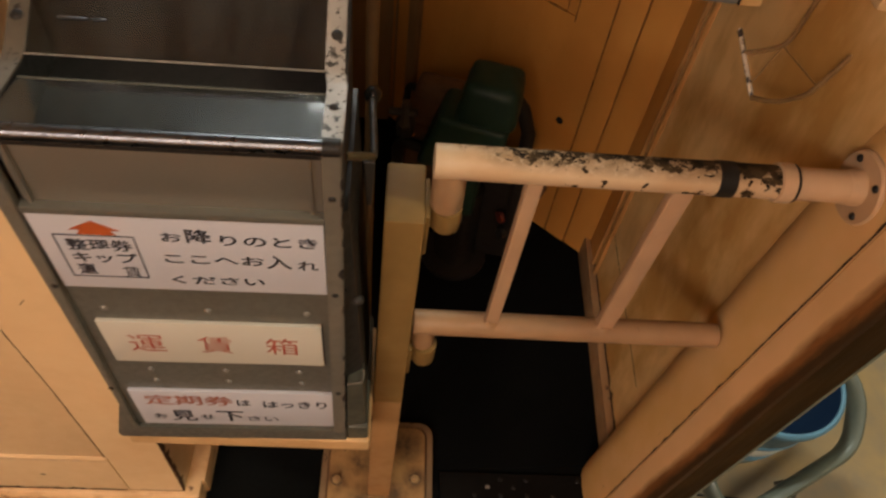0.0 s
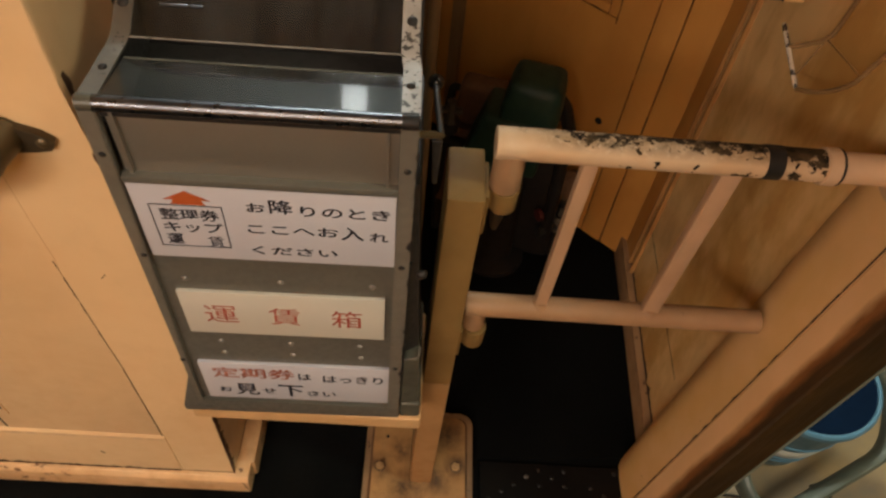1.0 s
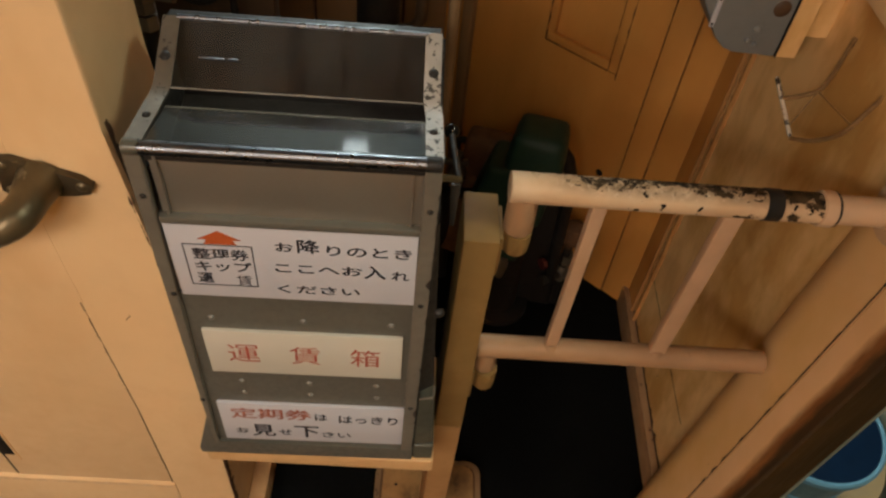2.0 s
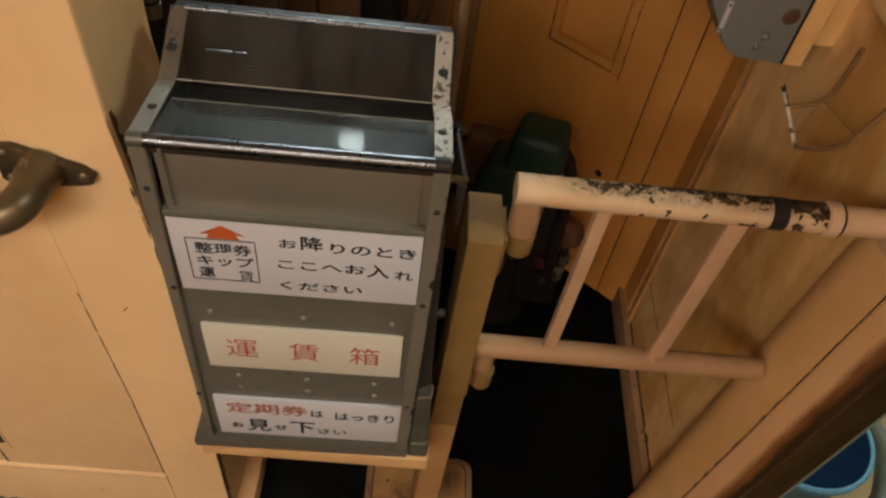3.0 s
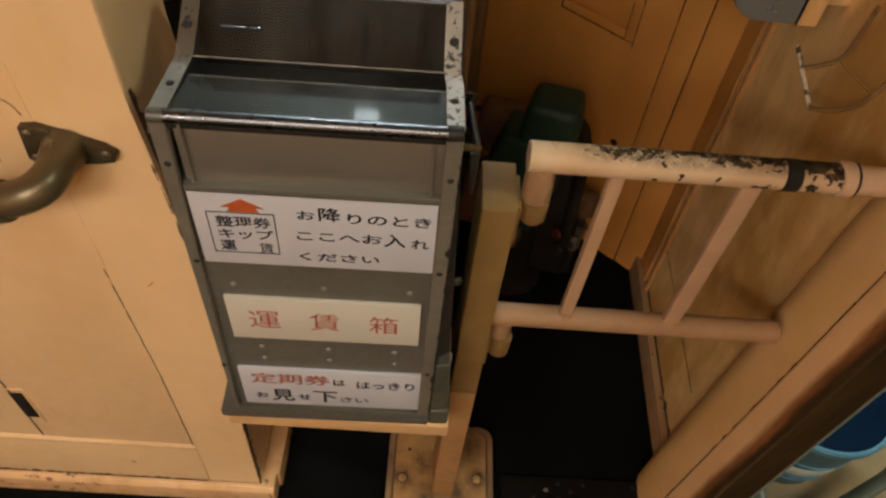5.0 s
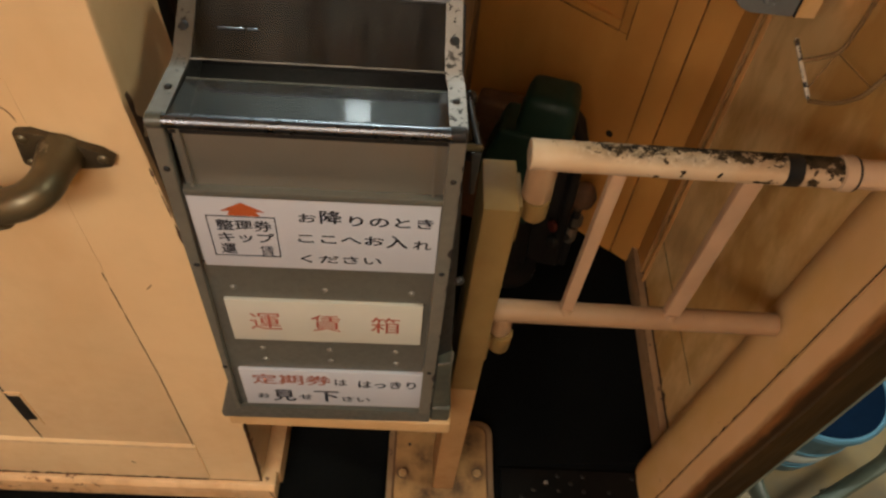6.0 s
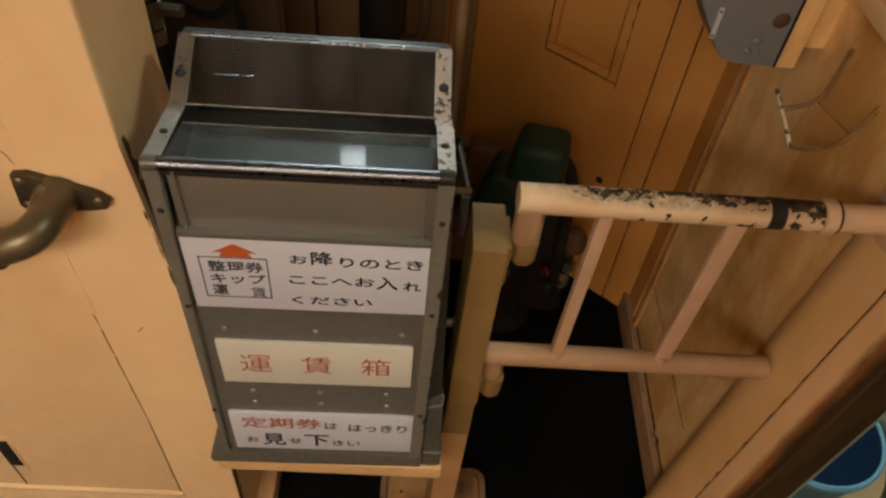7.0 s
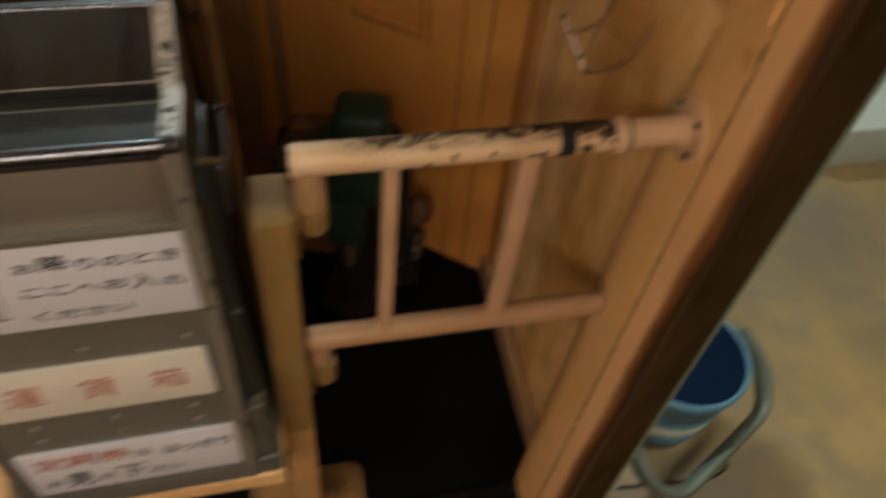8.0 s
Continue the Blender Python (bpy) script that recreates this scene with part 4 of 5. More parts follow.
    part("rod_knob", tube([(0.2622, 0.180, 0.986 + h) for r, h in knob], [r for r, h in knob], 18), KNOB, box, "glossy black knob")
    part("rod_hook", tube([(0.2665, 0.066, 1.0180), (0.2590, 0.058, 1.0260), (0.2440, 0.048, 1.0350)], [0.0030, 0.0036, 0.0036], 10), BRASS, box)
    part("rod_link", loft([(0.2610, 0.064), (0.2660, 0.064), (0.2660, 0.068), (0.2610, 0.068)], 0.955, [(0.2580, 0.064), (0.2680, 0.064), (0.2680, 0.068), (0.2580, 0.068)], 1.012, 0.001), IRON, box, "flat dark iron link")
    return box


fare_box()


def shelf():
    ob = thing("fare_box_shelf", pose(0, 0, 0), "cream painted wooden shelf under the fare box", "shelf")
    part("board", solid((-0.0365, 0.2720), (-0.001, 0.172), (0.5285, 0.560), 0.005, 3), SHELF, ob)
    part("bracket", prism([(0.165, 0.528), (0.03, 0.528), (0.165, 0.40)], "x", -0.030, -0.014, 0.001), SHELF, ob)
    part("bracket", solid((0.235, 0.2745), (0.066, 0.126), (0.488, 0.528), 0.003), SHELF, ob)


shelf()


def gate_post():
    ob = thing("gate_post", pose(0.2892, 0.1025, FLOOR, 0, 0.5, 0), "yellowed cream wooden post bolted to the floor base", "post")
    body = bmesh.new()
    add_box(body, (-0.0195, 0.0195), (-0.038, 0.039), (0.428, 0.826), 0.003)
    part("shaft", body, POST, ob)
    # the shaft changes to a warmer, lighter tone below this height
    part("lower_shaft", solid((-0.0200, 0.0195), (-0.0375, 0.0385), (0.030, 0.4275), 0.003), POST_LOW, ob, "lower length, in a warmer and lighter cream")
    for z, h in ((0.760, 0.060), (0.495, 0.060)):
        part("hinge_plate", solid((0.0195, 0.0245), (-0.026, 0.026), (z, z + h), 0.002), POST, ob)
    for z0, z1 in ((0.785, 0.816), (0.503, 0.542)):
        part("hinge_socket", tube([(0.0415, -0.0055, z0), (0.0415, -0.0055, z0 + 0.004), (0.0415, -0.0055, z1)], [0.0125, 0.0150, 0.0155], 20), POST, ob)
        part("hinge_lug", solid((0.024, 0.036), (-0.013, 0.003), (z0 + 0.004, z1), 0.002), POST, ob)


gate_post()


BOLT = surface("dull_bolt_metal", (0.50, 0.33, 0.16), (0.36, 0.23, 0.11), 0.45, metal=0.4, grain=80, blotch=30.0, bump=0.2)


def floor_base():
    ob = thing("post_base", pose(0.285, 0.09, FLOOR), "worn cream timber floor base with two bolts", "post base")
    def rounded_rect(x, y0, y1, r):
        pts = []
        for cx, cy, a0 in ((x - r, y1 - r, 0), (-x + r, y1 - r, 90), (-x + r, y0 + r, 180), (x - r, y0 + r, 270)):
            pts += [(cx + r * math.cos(radians(a0 + 15 * k)), cy + r * math.sin(radians(a0 + 15 * k))) for k in range(7)]
        return pts
    part("plinth", prism(rounded_rect(0.103, -0.17, 0.122, 0.024), "z", 0, 0.020, 0.004), PLINTH, ob, "greyed plinth under the board")
    part("joint", prism(rounded_rect(0.0925, -0.162, 0.1115, 0.02), "z", 0.020, 0.0206), RUST, ob)
    part("board", prism(rounded_rect(0.088, -0.16, 0.107, 0.018), "z", 0.0206, 0.030, 0.003), BASE_BOARD, ob, "worn board stained round bolts and post")
    for x, y in ((-0.073, 0.003), (0.070, 0.008)):
        bolt = part("bolt", tube([(x, y, 0.028), (x, y, 0.0315), (x, y, 0.0318), (x, y, 0.040)], [0.009, 0.009, 0.0060, 0.0052], 6), BOLT, ob, "dull brass hexagon bolt")
        part("washer", tube([(x, y, 0.0295), (x, y, 0.0312)], 0.0105, 20), DARKWOOD, bolt)
    part("nail", dome((-0.062, 0.062, 0.030), (0, 0, 1), 0.003, 0.001), BLACKMETAL, ob)


floor_base()


def pipe_gate():
    """The little gate beside the fare box: two pipes, two flat bars, hung on the post."""
    ob = thing("pipe_gate", pose(0, 0, 0), "cream pipe gate, closed, top rail flaked to black iron", "gate")
    y, top, low = 0.098, 0.987, 0.702
    part("top_rail", tube([(0.3195, y, top), (0.3205, y, top), (0.659, y, top)], [0.0155, 0.0166, 0.0166], 28), FLAKED, ob, "cream rail flaked to black iron along its crown")
    part("top_pintle", tube([(0.3365, y, top - 0.008), (0.3365, y, 0.929), (0.3365, y, 0.927)], [0.0160, 0.0165, 0.0155], 24), PINK, ob)
    part("lower_rail", tube([(0.3175, y, low), (0.3185, y, low), (0.7005, y, low), (0.7015, y, low)], [0.0145, 0.0158, 0.0158, 0.0148], 24), PINK, ob)
    part("lower_pintle", tube([(0.332, y, low - 0.008), (0.332, y, 0.658), (0.332, y, 0.656)], [0.0150, 0.0150, 0.014], 24), PINK, ob)
    for xt, xl, thick in ((0.4172, 0.4125, 0.0078), (0.5606, 0.5530, 0.0108)):
        def outline(x):
            return [(x - thick, y - 0.0065), (x + thick, y - 0.0065), (x + thick, y + 0.0065), (x - thick, y + 0.0065)]
        bm = loft(outline(xl), low + 0.004, outline(xt), top - 0.008, 0.0016)
        part("upright", bm, BARS, ob)
        part("weld", tube([(xl, y, low + 0.010), (xl, y, low + 0.017)], [0.0130, 0.0090], 16), PINK, ob)
    part("tape_band", tube([(0.5840, y, top), (0.5845, y, top), (0.6010, y, top), (0.6015, y, top)], [0.0165, 0.0175, 0.0175, 0.0165], 28), BLACKMETAL, ob, "band of black tape")
    part("collar", tube([(0.6430, y, top), (0.6440, y, top), (0.6570, y, top), (0.6580, y, top)], [0.0170, 0.0192, 0.0196, 0.0180], 28), CATCH, ob)
    part("collar_ring", tube([(0.6578, y, top), (0.6602, y, top)], 0.0190, 28), BLACKMETAL, ob)


pipe_gate()


def gate_catch():
    ob = thing("gate_catch", pose(SIDE - 0.0055, 0.098, 0.987), "cream painted pipe socket with a round bolted flange on the wall", "pipe socket")
    part("socket", tube([(-0.0705, 0, 0), (0.000, 0, 0)], 0.0160, 24), CATCH, ob)
    part("hub", tube([(-0.016, 0, 0), (-0.014, 0, 0), (0.002, 0, 0)], [0.0165, 0.0172, 0.0185], 24), CATCH, ob)
    flange = part("flange", tube([(-0.002, 0, 0), (0.000, 0, 0), (0.0065, 0, 0)], [0.035, 0.037, 0.037], 32), CATCH, ob)
    for k in range(4):
        a = radians(45 + 90 * k)
        part("screw", dome((-0.002, 0.028 * math.cos(a), 0.028 * math.sin(a)), (-1, 0, 0), 0.0042, 0.003), BLACKMETAL, flange)


gate_catch()


def grab_handle():
    ob = thing("grab_handle", pose(0, 0, 0), "tarnished bronze grab handle screwed to the cab partition", "grab handle")
    for dx, dz, flip in ((0.0, 0.0, 1), (-0.335, -0.125, -1)):
        tri = [(-0.045, 0.022), (-0.030, 0.024), (0.030, 0.004), (0.041, -0.005), (0.036, -0.016), (0.022, -0.018), (-0.038, -0.026), (-0.048, -0.018)]
        tri = [(-0.122 + dx + flip * a, 1.000 + dz + flip * b) for a, b in tri]
        bm = prism(tri if flip == 1 else tri, "y", CAB - 0.009, CAB, 0.0025)
        plate = part("flange", bm, BRONZE_DARK, ob)
        for a, b in ((-0.038, 0.014), (0.030, -0.006), (-0.038, -0.016)):
            part("screw", dome((-0.122 + dx + flip * a, CAB - 0.009, 1.000 + dz + flip * b), (0, -1, 0), 0.0058, 0.0022), BRASS, plate)
    line = rounded([(-0.130, CAB - 0.004, 0.998), (-0.130, CAB - 0.064, 0.996), (-0.450, CAB - 0.064, 0.877), (-0.450, CAB - 0.004, 0.876)], 0.038, 10)
    for u in (0.155, 0.83):
        p = Vector((-0.130 - 0.32 * u, CAB - 0.064, 0.996 - 0.119 * u))
        d = Vector((-0.32, 0, -0.119)).normalized()
        part("collar", tube([p - d * 0.012, p - d * 0.010, p + d * 0.010, p + d * 0.012], [0.0190, 0.0206, 0.0206, 0.0190], 24), BRASS, ob)
    part("rail", tube(line, [0.022] + [0.0172] * (len(line) - 2) + [0.022], 24), BRASS, ob)


grab_handle()


def grey_box():
    ob = thing("switch_box", pose(0, 0, 0), "blue-grey metal switch box on a wooden block on the side wall", "switch box")
    r = 0.020
    outline = [(0.673, 0.995), (0.597 + r, 0.997), (0.597 + 0.3 * r, 0.996 + 0.3 * r), (0.588, 0.996 + r), (0.546, 1.082), (0.520, 1.250), (0.673, 1.250)]
    body = part("case", prism(outline, "y", 0.370, 0.455, 0.005), GREYBOX, ob)
    part("label_strip", solid((0.5735, 0.5795), (0.3675, 0.3705), (1.032, 1.074), 0.0005), WHITE, body, "small white strip with two screws")
    for z in (1.036, 1.069):
        part("screw", dome((0.5765, 0.3675, z), (0, -1, 0), 0.0018, 0.001), BLACKMETAL, body)
    part("key_plate", dome((0.637, 0.370, 1.032), (0, -1, 0), 0.0060, 0.004), GREYBOX, body)
    part("key_plate", dome((0.630, 0.370, 1.017), (0, -1, 0), 0.005, 0.004), GREYBOX, body)
    part("key_plate", dome((0.640, 0.370, 1.012), (0, -1, 0), 0.0035, 0.003), GREYBOX, body)
    part("plug", dome((0.656, 0.370, 1.062), (0, -1, 0), 0.011, 0.002), DARKWOOD, body)
    part("backing_block", solid((0.674, 0.702), (0.372, 0.460), (0.994, 1.250), 0.003), WALLP, ob, "tan wooden mounting board")
    # black strip paints in the dark gap between case and board
    part("gasket", solid((0.6725, 0.6745), (0.3685, 0.440), (0.996, 1.250), 0.0005), BLACKMETAL, ob)
    part("spacer", solid((0.702, SIDE + 0.013), (0.400, 0.440), (1.010, 1.240), 0.003), WALLP, ob)


grey_box()


def wire_rack():
    ob = thing("wire_holder", pose(0, 0, 0), "bent wire holder with a chipped white bar on the side wall", "wire holder")
    a, b = Vector((0.6685, 0.330, 0.9895)), Vector((0.6845, 0.272, 0.948))
    part("front_bar", tube([a + (a - b) * 0.04, a, b, b + (b - a) * 0.05], [0.0018, 0.0030, 0.0029, 0.0016], 10), WIRE_CHIP, ob, "chipped white flat bar")
    start, low = a + (b - a) * 0.36, b + (b - a) * 0.06
    for line in ([start, Vector((0.690, 0.305, 0.982)), Vector((0.706, 0.292, 1.001)), Vector((0.718, 0.305, 1.019)), Vector((SIDE + 0.008, 0.336, 1.050))],
                 [low, Vector((0.700, 0.243, 0.962)), Vector((0.714, 0.224, 0.990)), Vector((0.722, 0.224, 1.010)), Vector((SIDE + 0.008, 0.2335, 1.038))]):
        part("arm", tube(rounded(line, 0.016, 6), 0.0029, 10), WIRE, ob)
    part("brace", tube([start + Vector((0.001, 0.004, 0)), b], 0.0018, 8), WIRE, ob)
    part("brace", tube([b + (a - b) * 0.14, Vector((0.7045, 0.2940, 0.9990)), Vector((0.7195, 0.2250, 1.0020))], 0.0010, 8), WIRE, ob, "thin crossing wire")


wire_rack()


def green_machine():
    ob = thing("brake_stand", pose(0.44, 0.62, FLOOR, 0, 0, -14), "dark green cast brake unit on the cab floor", "brake unit")
    part("cap", loft([(-0.048, -0.054), (0.068, -0.054), (0.068, 0.052), (-0.048, 0.052)], 0.468, [(-0.034, -0.044), (0.060, -0.044), (0.060, 0.046), (-0.034, 0.046)], 0.556, 0.022), GREEN, ob)
    part("casing", loft([(-0.108, -0.052), (0.046, -0.056), (0.046, 0.045), (-0.108, 0.045)], 0.345, [(-0.072, -0.052), (0.058, -0.056), (0.058, 0.045), (-0.072, 0.045)], 0.476, 0.014), GREEN, ob)
    part("stem", solid((-0.058, 0.020), (-0.050, 0.045), (0.225, 0.350), 0.014, 3), GREEN, ob)
    part("rear_housing", loft([(-0.170, 0.030), (-0.030, 0.020), (-0.030, 0.085), (-0.170, 0.085)], 0.120, [(-0.135, 0.035), (-0.035, 0.030), (-0.035, 0.080), (-0.135, 0.080)], 0.470, 0.016), RUST, ob, "dark brown rusty housing")
    part("rib", solid((-0.150, -0.050), (0.012, 0.040), (0.350, 0.372), 0.006), RUST, ob)
    part("lower_housing", loft([(0.000, 0.035), (0.118, 0.045), (0.118, 0.085), (0.000, 0.085)], 0.0, [(0.000, 0.045), (0.098, 0.050), (0.098, 0.080), (0.000, 0.080)], 0.330, 0.014), BLACKMETAL, ob, "black metal housing")
    part("pedestal", tube([(-0.01, 0.02, 0.0), (-0.01, 0.02, 0.015), (-0.01, 0.02, 0.02), (-0.01, 0.02, 0.24)], [0.075, 0.075, 0.045, 0.040], 24), BLACKMETAL, ob)
    part("side_pipe", tube(rounded([(-0.05, 0.0, 0.33), (-0.16, 0.02, 0.33), (-0.16, 0.06, 0.0)], 0.04), 0.012, 12), BLACKMETAL, ob)
    part("handle", tube(rounded([(-0.078, 0.060, 0.400), (-0.158, 0.080, 0.425), (-0.168, 0.070, 0.300), (-0.165, 0.060, 0.0)], 0.02), 0.0075, 12), BLACKMETAL, ob)
    # black tube fills the dark streak right of the casing
    part("lever", tube([(0.056, 0.02, 0.500), (0.070, 0.03, 0.470), (0.090, 0.035, 0.410), (0.100, 0.04, 0.10)], [0.010, 0.014, 0.014, 0.012], 12), BLACKMETAL, ob, "black tube down the unit's right side")
    part("cock", tube([(-0.135, -0.03, 0.40), (-0.135, -0.03, 0.43), (-0.135, -0.03, 0.44), (-0.135, -0.03, 0.475)], [0.016, 0.019, 0.012, 0.009], 8), IRON, ob)
    part("cock", tube([(-0.165, -0.035, 0.45), (-0.115, -0.03, 0.455)], 0.0075, 8), IRON, ob)
    part("fitting", tube([(-0.012, -0.045, 0.236), (-0.012, -0.045, 0.205), (-0.012, -0.045, 0.17)], [0.012, 0.015, 0.008], 10), GREYPIPE, ob, "grey metal drain cock")


green_machine()


TAG = surface("dull_red_enamel", (0.11, 0.018, 0.014), (0.08, 0.014, 0.011), 0.5, grain=60, blotch=20.0, bump=0.1)


def valve():
    ob = thing("drain_valve", pose(0.575, 0.655, FLOOR), "old grey metal valve with pipes beside the brake unit", "valve")
    part("pipe", tube([(0, 0, 0), (0, 0, 0.20)], 0.010, 14), BLACKMETAL, ob)
    part("body", tube([(0, 0, 0.085), (0, 0, 0.095), (0, 0, 0.125), (0, 0, 0.135)], [0.010, 0.015, 0.015, 0.010], 14), GREYPIPE, ob)
    part("union", tube([(0.004, 0, 0.145), (0.004, 0, 0.172)], 0.015, 6), GREYPIPE, ob)
    part("branch", tube([(0.0, 0.0, 0.11), (-0.03, -0.02, 0.11), (-0.05, -0.03, 0.11)], [0.011, 0.011, 0.014], 10), IRON, ob)
    part("spout", tube(rounded([(0, 0, 0.20), (-0.01, 0.0, 0.25), (-0.07, 0.02, 0.26)], 0.03), 0.012, 12), DARKWOOD, ob)
    part("bulb", lathe([(0.008, 0.0), (0.026, 0.012), (0.030, 0.032), (0.022, 0.055), (0.008, 0.064)], (0.004, 0.004, 0.205), 20), RUST, ob, "rusty round valve bonnet")
    part("tag", tube([(-0.052, -0.03, 0.17), (-0.060, -0.034, 0.17)], 0.014, 16), TAG, ob, "small dull red tag")


valve()


def control_column():
    ob = thing("control_column", pose(0.135, 0.74, FLOOR), "black cast control column in the cab", "control column")
    part("base", tube([(0, 0, 0), (0, 0, 0.03), (0, 0, 0.04)], [0.11, 0.11, 0.07], 24), BLACKMETAL, ob)
    part("column", tube([(0, 0, 0.03), (0, 0, 0.50), (0, 0, 0.60), (0, 0, 0.86)], [0.055, 0.045, 0.040, 0.038], 24), BLACKMETAL, ob)
    part("head", tube([(0, 0, 0.86), (0, 0, 0.90), (0, 0, 0.94)], [0.05, 0.075, 0.07], 24), BLACKMETAL, ob)
    part("lever", tube(rounded([(0.02, 0, 0.66), (0.075, -0.03, 0.68), (0.085, -0.02, 0.82)], 0.03), 0.011, 12), DARKWOOD, ob, "dark wooden lever")


control_column()


def air_pipe():
    ob = thing("air_valve", pose(-0.166, 0.46, FLOOR), "grey air valve with stacked unions on a pipe", "valve")
    part("pipe", tube([(0, 0, 0), (0, 0, 0.80)], 0.013, 12), BLACKMETAL, ob)
    for z, r, h in ((0.800, 0.015, 0.022), (0.826, 0.015, 0.014), (0.842, 0.017, 0.024), (0.870, 0.015, 0.016), (0.890, 0.017, 0.030)):
        part("union", tube([(0, 0, z), (0, 0, z + h)], r, 6), GREYPIPE, ob)
    part("side_union", tube([(0.012, 0, 0.853), (0.045, -0.004, 0.853)], 0.010, 6), GREYPIPE, ob)


air_pipe()


def staff():
    ob = thing("cab_staff", pose(0.252, 0.29, FLOOR), "worn brown wooden staff standing in the cab", "staff")
    part("shaft", tube([(0, 0, 0), (0, 0, 0.60), (0.002, 0, 1.12), (0.002, 0, 1.13)], [0.0065, 0.0070, 0.0068, 0.004], 14), STAFF, ob)
    part("ferrule", tube([(0, 0, 0), (0, 0, 0.05)], 0.0078, 14), BLACKMETAL, ob)


STAFF = surface("worn_staff_wood", (0.20, 0.125, 0.058), (0.12, 0.072, 0.032), 0.5, grain=26, blotch=12.0, stretch=(5, 5, 0.5), bump=0.2)
staff()


def cable():
    pts = [(-0.118 + 0.055 * math.cos(a), 0.52 + 0.012 * math.sin(2 * a), 0.985 + 0.062 * math.sin(a)) for a in (2 * math.pi * k / 36 for k in range(37))]
    ob = thing("air_hose", pose(0, 0, 0), "black rubber hose hanging in a loop from a bracket", "hose")
    part("loop", tube(pts, 0.006, 10), BLACKMETAL, ob)
    part("drop", tube(rounded([(-0.063, 0.52, 0.985), (-0.058, 0.55, 0.60), (-0.06, 0.58, FLOOR)], 0.1), 0.006, 10), BLACKMETAL, ob)


cable()
slab("desk_panel", (-0.42, -0.02), (0.60, 0.64), (FLOOR, 1.04), DARKWOOD, "dark wooden front of the driver's desk", "desk panel", 0.004)


# ---- outside the open door ----
slab("ground", (-40, 40), (-40, 40), (-0.40, -0.34), GROUND, "tan polished floor of the tram hall", "ground")
for nm, x, y in (("hall_wall_east", (6.0, 6.1), (-9, 9)), ("hall_wall_west", (-6.1, -6.0), (-9, 9)), ("hall_wall_north", (-6, 6), (7.0, 7.1)), ("hall_wall_south", (-6, 6), (-9.1, -9.0))):
    slab(nm, x, y, (-0.34, 5.5), HALL, "pale painted wall of the tram hall", "wall")
slab("hall_ceiling", (-6.1, 6.1), (-9.1, 7.1), (5.5, 5.6), HALL, "pale ceiling of the tram hall", "ceiling")


def fitting(name, place, size, glow_mat, label):
    ob = thing(name, pose(*place), label, "ceiling lamp")
    part("housing", solid((-size[0] / 2 - 0.02, size[0] / 2 + 0.02), (-size[1] / 2 - 0.02, size[1] / 2 + 0.02), (0.022, 0.07), 0.006), CREAM, ob)
    if place[2] > 3:
        for x in (-size[0] / 3, size[0] / 3):
            part("hanger", tube([(x, 0, 0.06), (x, 0, 5.502 - place[2])], 0.006, 8), GREYPIPE, ob)
    part("cover", solid((-size[0] / 2, size[0] / 2), (-size[1] / 2, size[1] / 2), (0.006, 0.022), 0.004), glow_mat, ob)
    return ob


WARMGLOW = glow("warm_lamp_cover", (1.0, 0.72, 0.42), 5.4)
COLDGLOW = glow("cold_lamp_cover", (0.88, 1.0, 0.95), 14.0)
fitting("saloon_lamp", (0.02, -1.55, 2.13), (0.80, 0.80), WARMGLOW, "warm square lamp on the tram ceiling")
fitting("saloon_lamp", (-0.85, -1.85, 2.13), (0.66, 0.66), WARMGLOW, "warm square lamp on the tram ceiling")
fitting("saloon_lamp", (-0.40, -2.9, 2.13), (0.34, 0.34), WARMGLOW, "warm square lamp on the tram ceiling")
fitting("hall_lamp", (2.4, -0.6, 3.31), (1.2, 0.16), COLDGLOW, "cold fluorescent lamp hung in the hall")
# fitting of the lamp added for the plate's sheen
fitting("hall_lamp", (-0.4, 6.3, 5.11), (2.4, 0.16), COLDGLOW, "unseen long cold lamp added for the sheen on the hopper plate")
fitting("hall_lamp", (0.05, 3.2, 3.31), (0.9, 0.16), COLDGLOW, "cold fluorescent lamp hung in the hall")


# Unseen glowing box, added so that the hopper's lower plate mirrors a highlight.
def highlight_box():
    ob = thing("hall_lantern", pose(-0.205, 4.0, 2.455), "unseen white light box added for the highlight on the hopper plate", "lamp")
    part("screen", solid((-0.08, 0.08), (-0.03, 0.03), (0.0, 0.24), 0.02, 4), glow("highlight_box_screen", (0.74, 0.88, 1.0), 1.5), ob)
    for x in (-0.03, 0.03):
        part("rod", tube([(x, 0, 0.23), (x, 0, 3.046)], 0.0025, 8), BLACKMETAL, ob)


highlight_box()


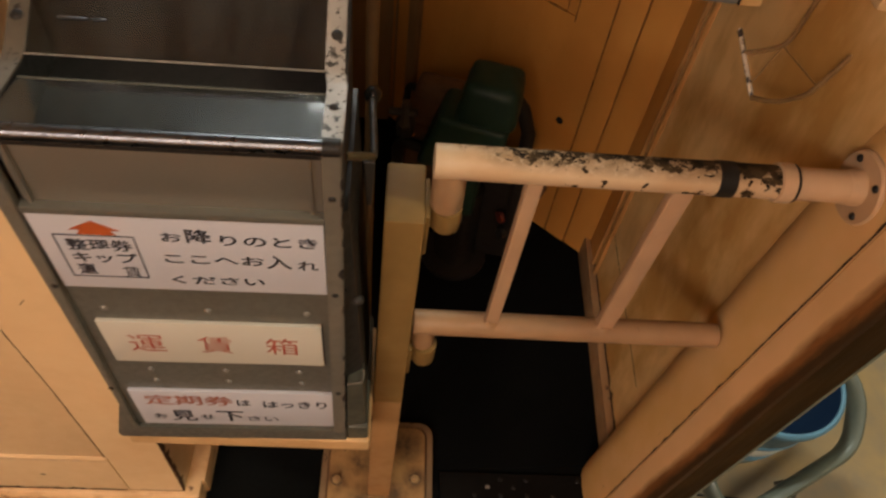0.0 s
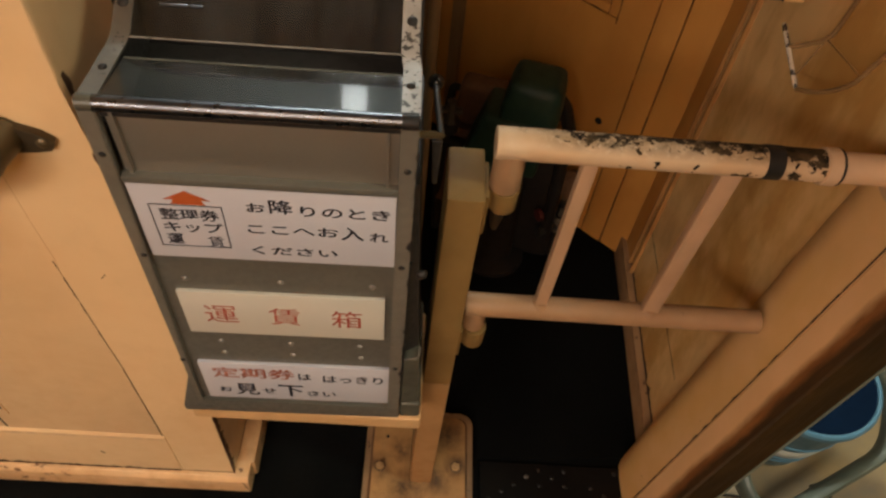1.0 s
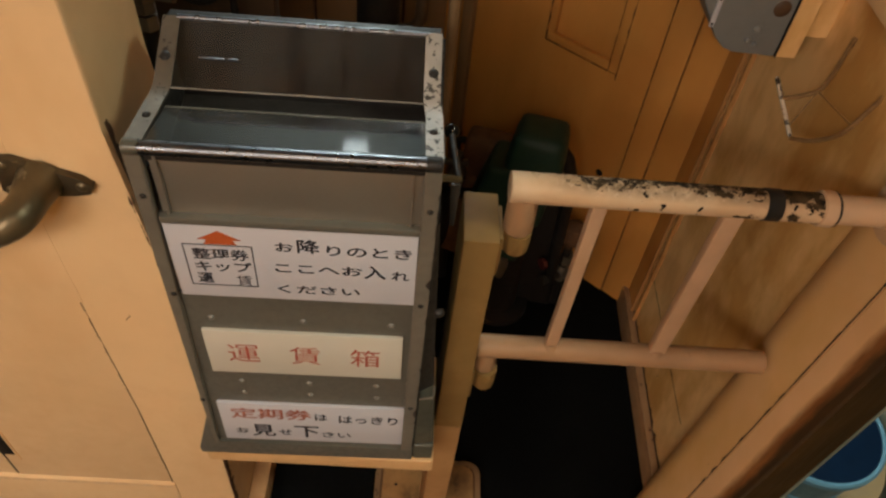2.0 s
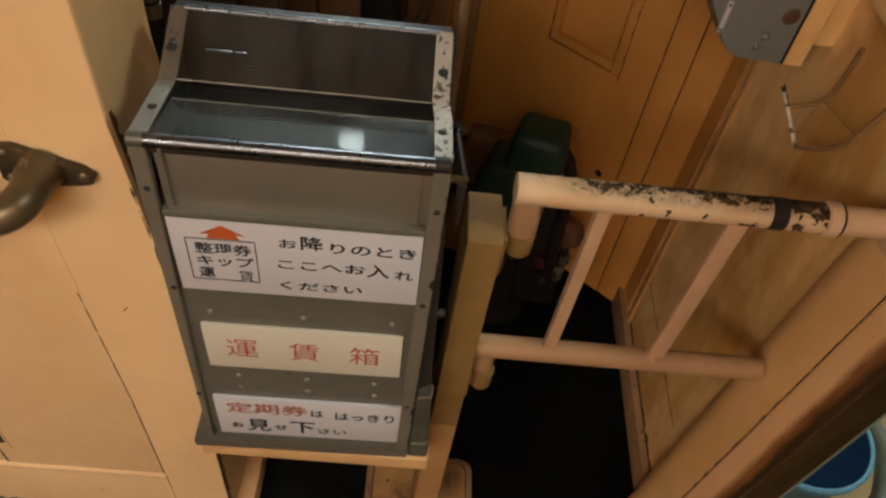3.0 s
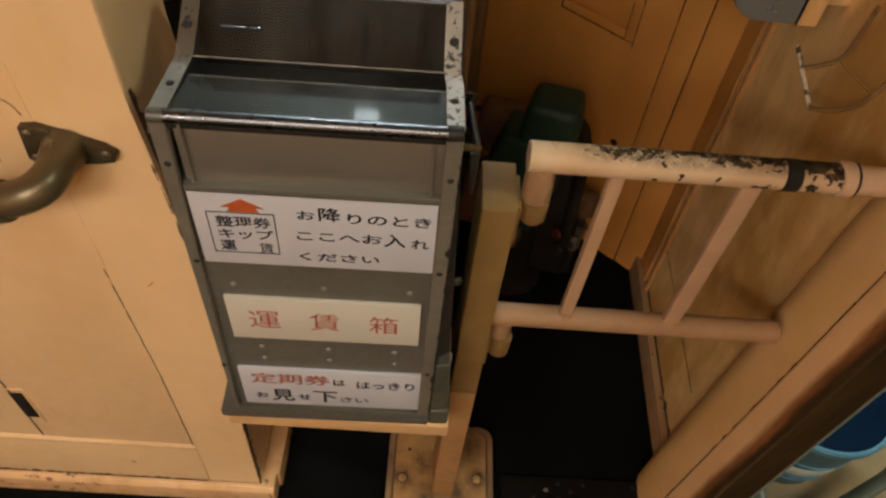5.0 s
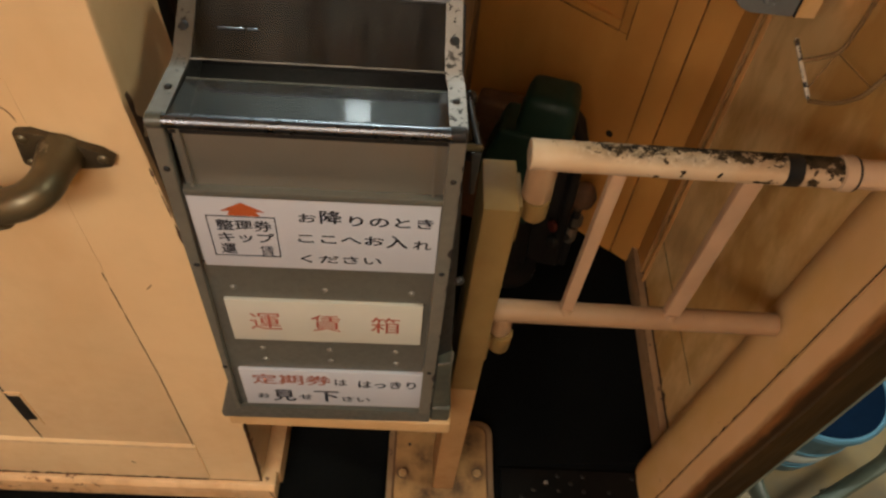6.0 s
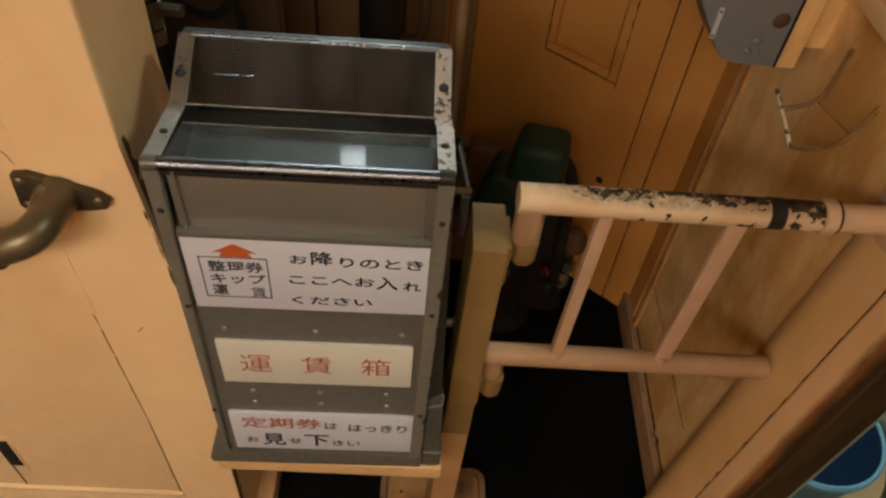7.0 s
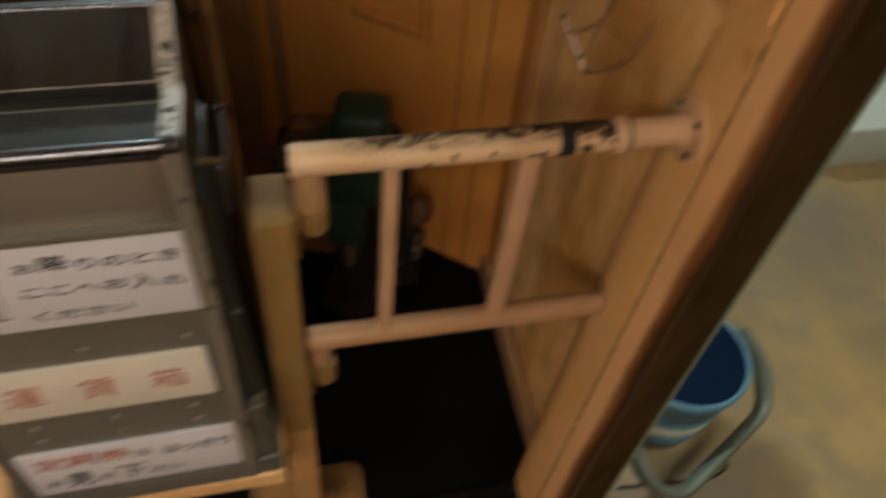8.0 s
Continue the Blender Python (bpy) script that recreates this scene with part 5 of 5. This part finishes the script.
def bucket():
    ob = thing("mop_bucket", pose(1.247, 0.456, -0.34), "teal plastic bucket, blue inside, with a hanging grey handle", "bucket")
    part("tub", lathe([(0.118, 0.0), (0.124, 0.004), (0.165, 0.274), (0.160, 0.276)], (0, 0, 0)), TEAL, ob)
    part("rim", lathe([(0.164, 0.268), (0.172, 0.272), (0.173, 0.288), (0.168, 0.293), (0.161, 0.291), (0.1605, 0.280)], (0, 0, 0)), RIM, ob, "rolled pale blue rim")
    part("lining", lathe([(0.1595, 0.288), (0.155, 0.25), (0.117, 0.012), (0.05, 0.008)], (0, 0, 0)), BLUE, ob, "deep blue inside")
    part("band", lathe([(0.1385, 0.090), (0.1400, 0.093), (0.1465, 0.137), (0.1450, 0.140)], (0, 0, 0)), HALL, ob, "pale printed band")
    for z in (0.165, 0.078, 0.055):
        r = 0.124 + 0.041 * (z - 0.004) / 0.266
        part("rib", lathe([(r - 0.001, z - 0.005), (r + 0.003, z), (r - 0.001, z + 0.005)], (0, 0, 0)), RIM, ob)
    line = rounded([(0.185, 0.04, 0.278), (0.215, -0.045, 0.255), (0.185, -0.155, 0.205), (-0.120, -0.320, 0.150), (-0.195, -0.26, 0.185), (-0.19, -0.04, 0.275)], 0.05, 6)
    part("handle", tube(line, 0.032, 16, True, 0.5), BAIL, ob)
    for x, y in ((0.178, 0.04), (-0.178, -0.04)):
        part("pivot", tube([(x * 0.95, y, 0.272), (x * 1.08, y, 0.272)], 0.016, 14), BAIL, ob)


bucket()


def ground_wire():
    ob = thing("ground_wire", pose(0, 0, -0.34), "thin dark wire lying on the hall floor by the bucket", "wire")
    line = rounded([(1.06, 0.250, 0.004), (1.20, 0.237, 0.004), (1.32, 0.228, 0.004), (1.375, 0.247, 0.006), (1.385, 0.272, 0.006), (1.365, 0.290, 0.004), (1.33, 0.280, 0.004)], 0.03, 6)
    part("wire", tube(line, 0.004, 8), BLACKMETAL, ob)


ground_wire()


slab("hall_plinth", (2.30, 5.0), (1.36, 2.4), (-0.34, -0.16), HALL, "low pale painted plinth standing on the hall floor", "plinth", 0.01)

slab("tram_underframe", (-1.45, 0.655), (-3.5, 1.1), (-0.34, 0.03), DARKWOOD, "dark closed underframe of the tram on the hall floor", "underframe")
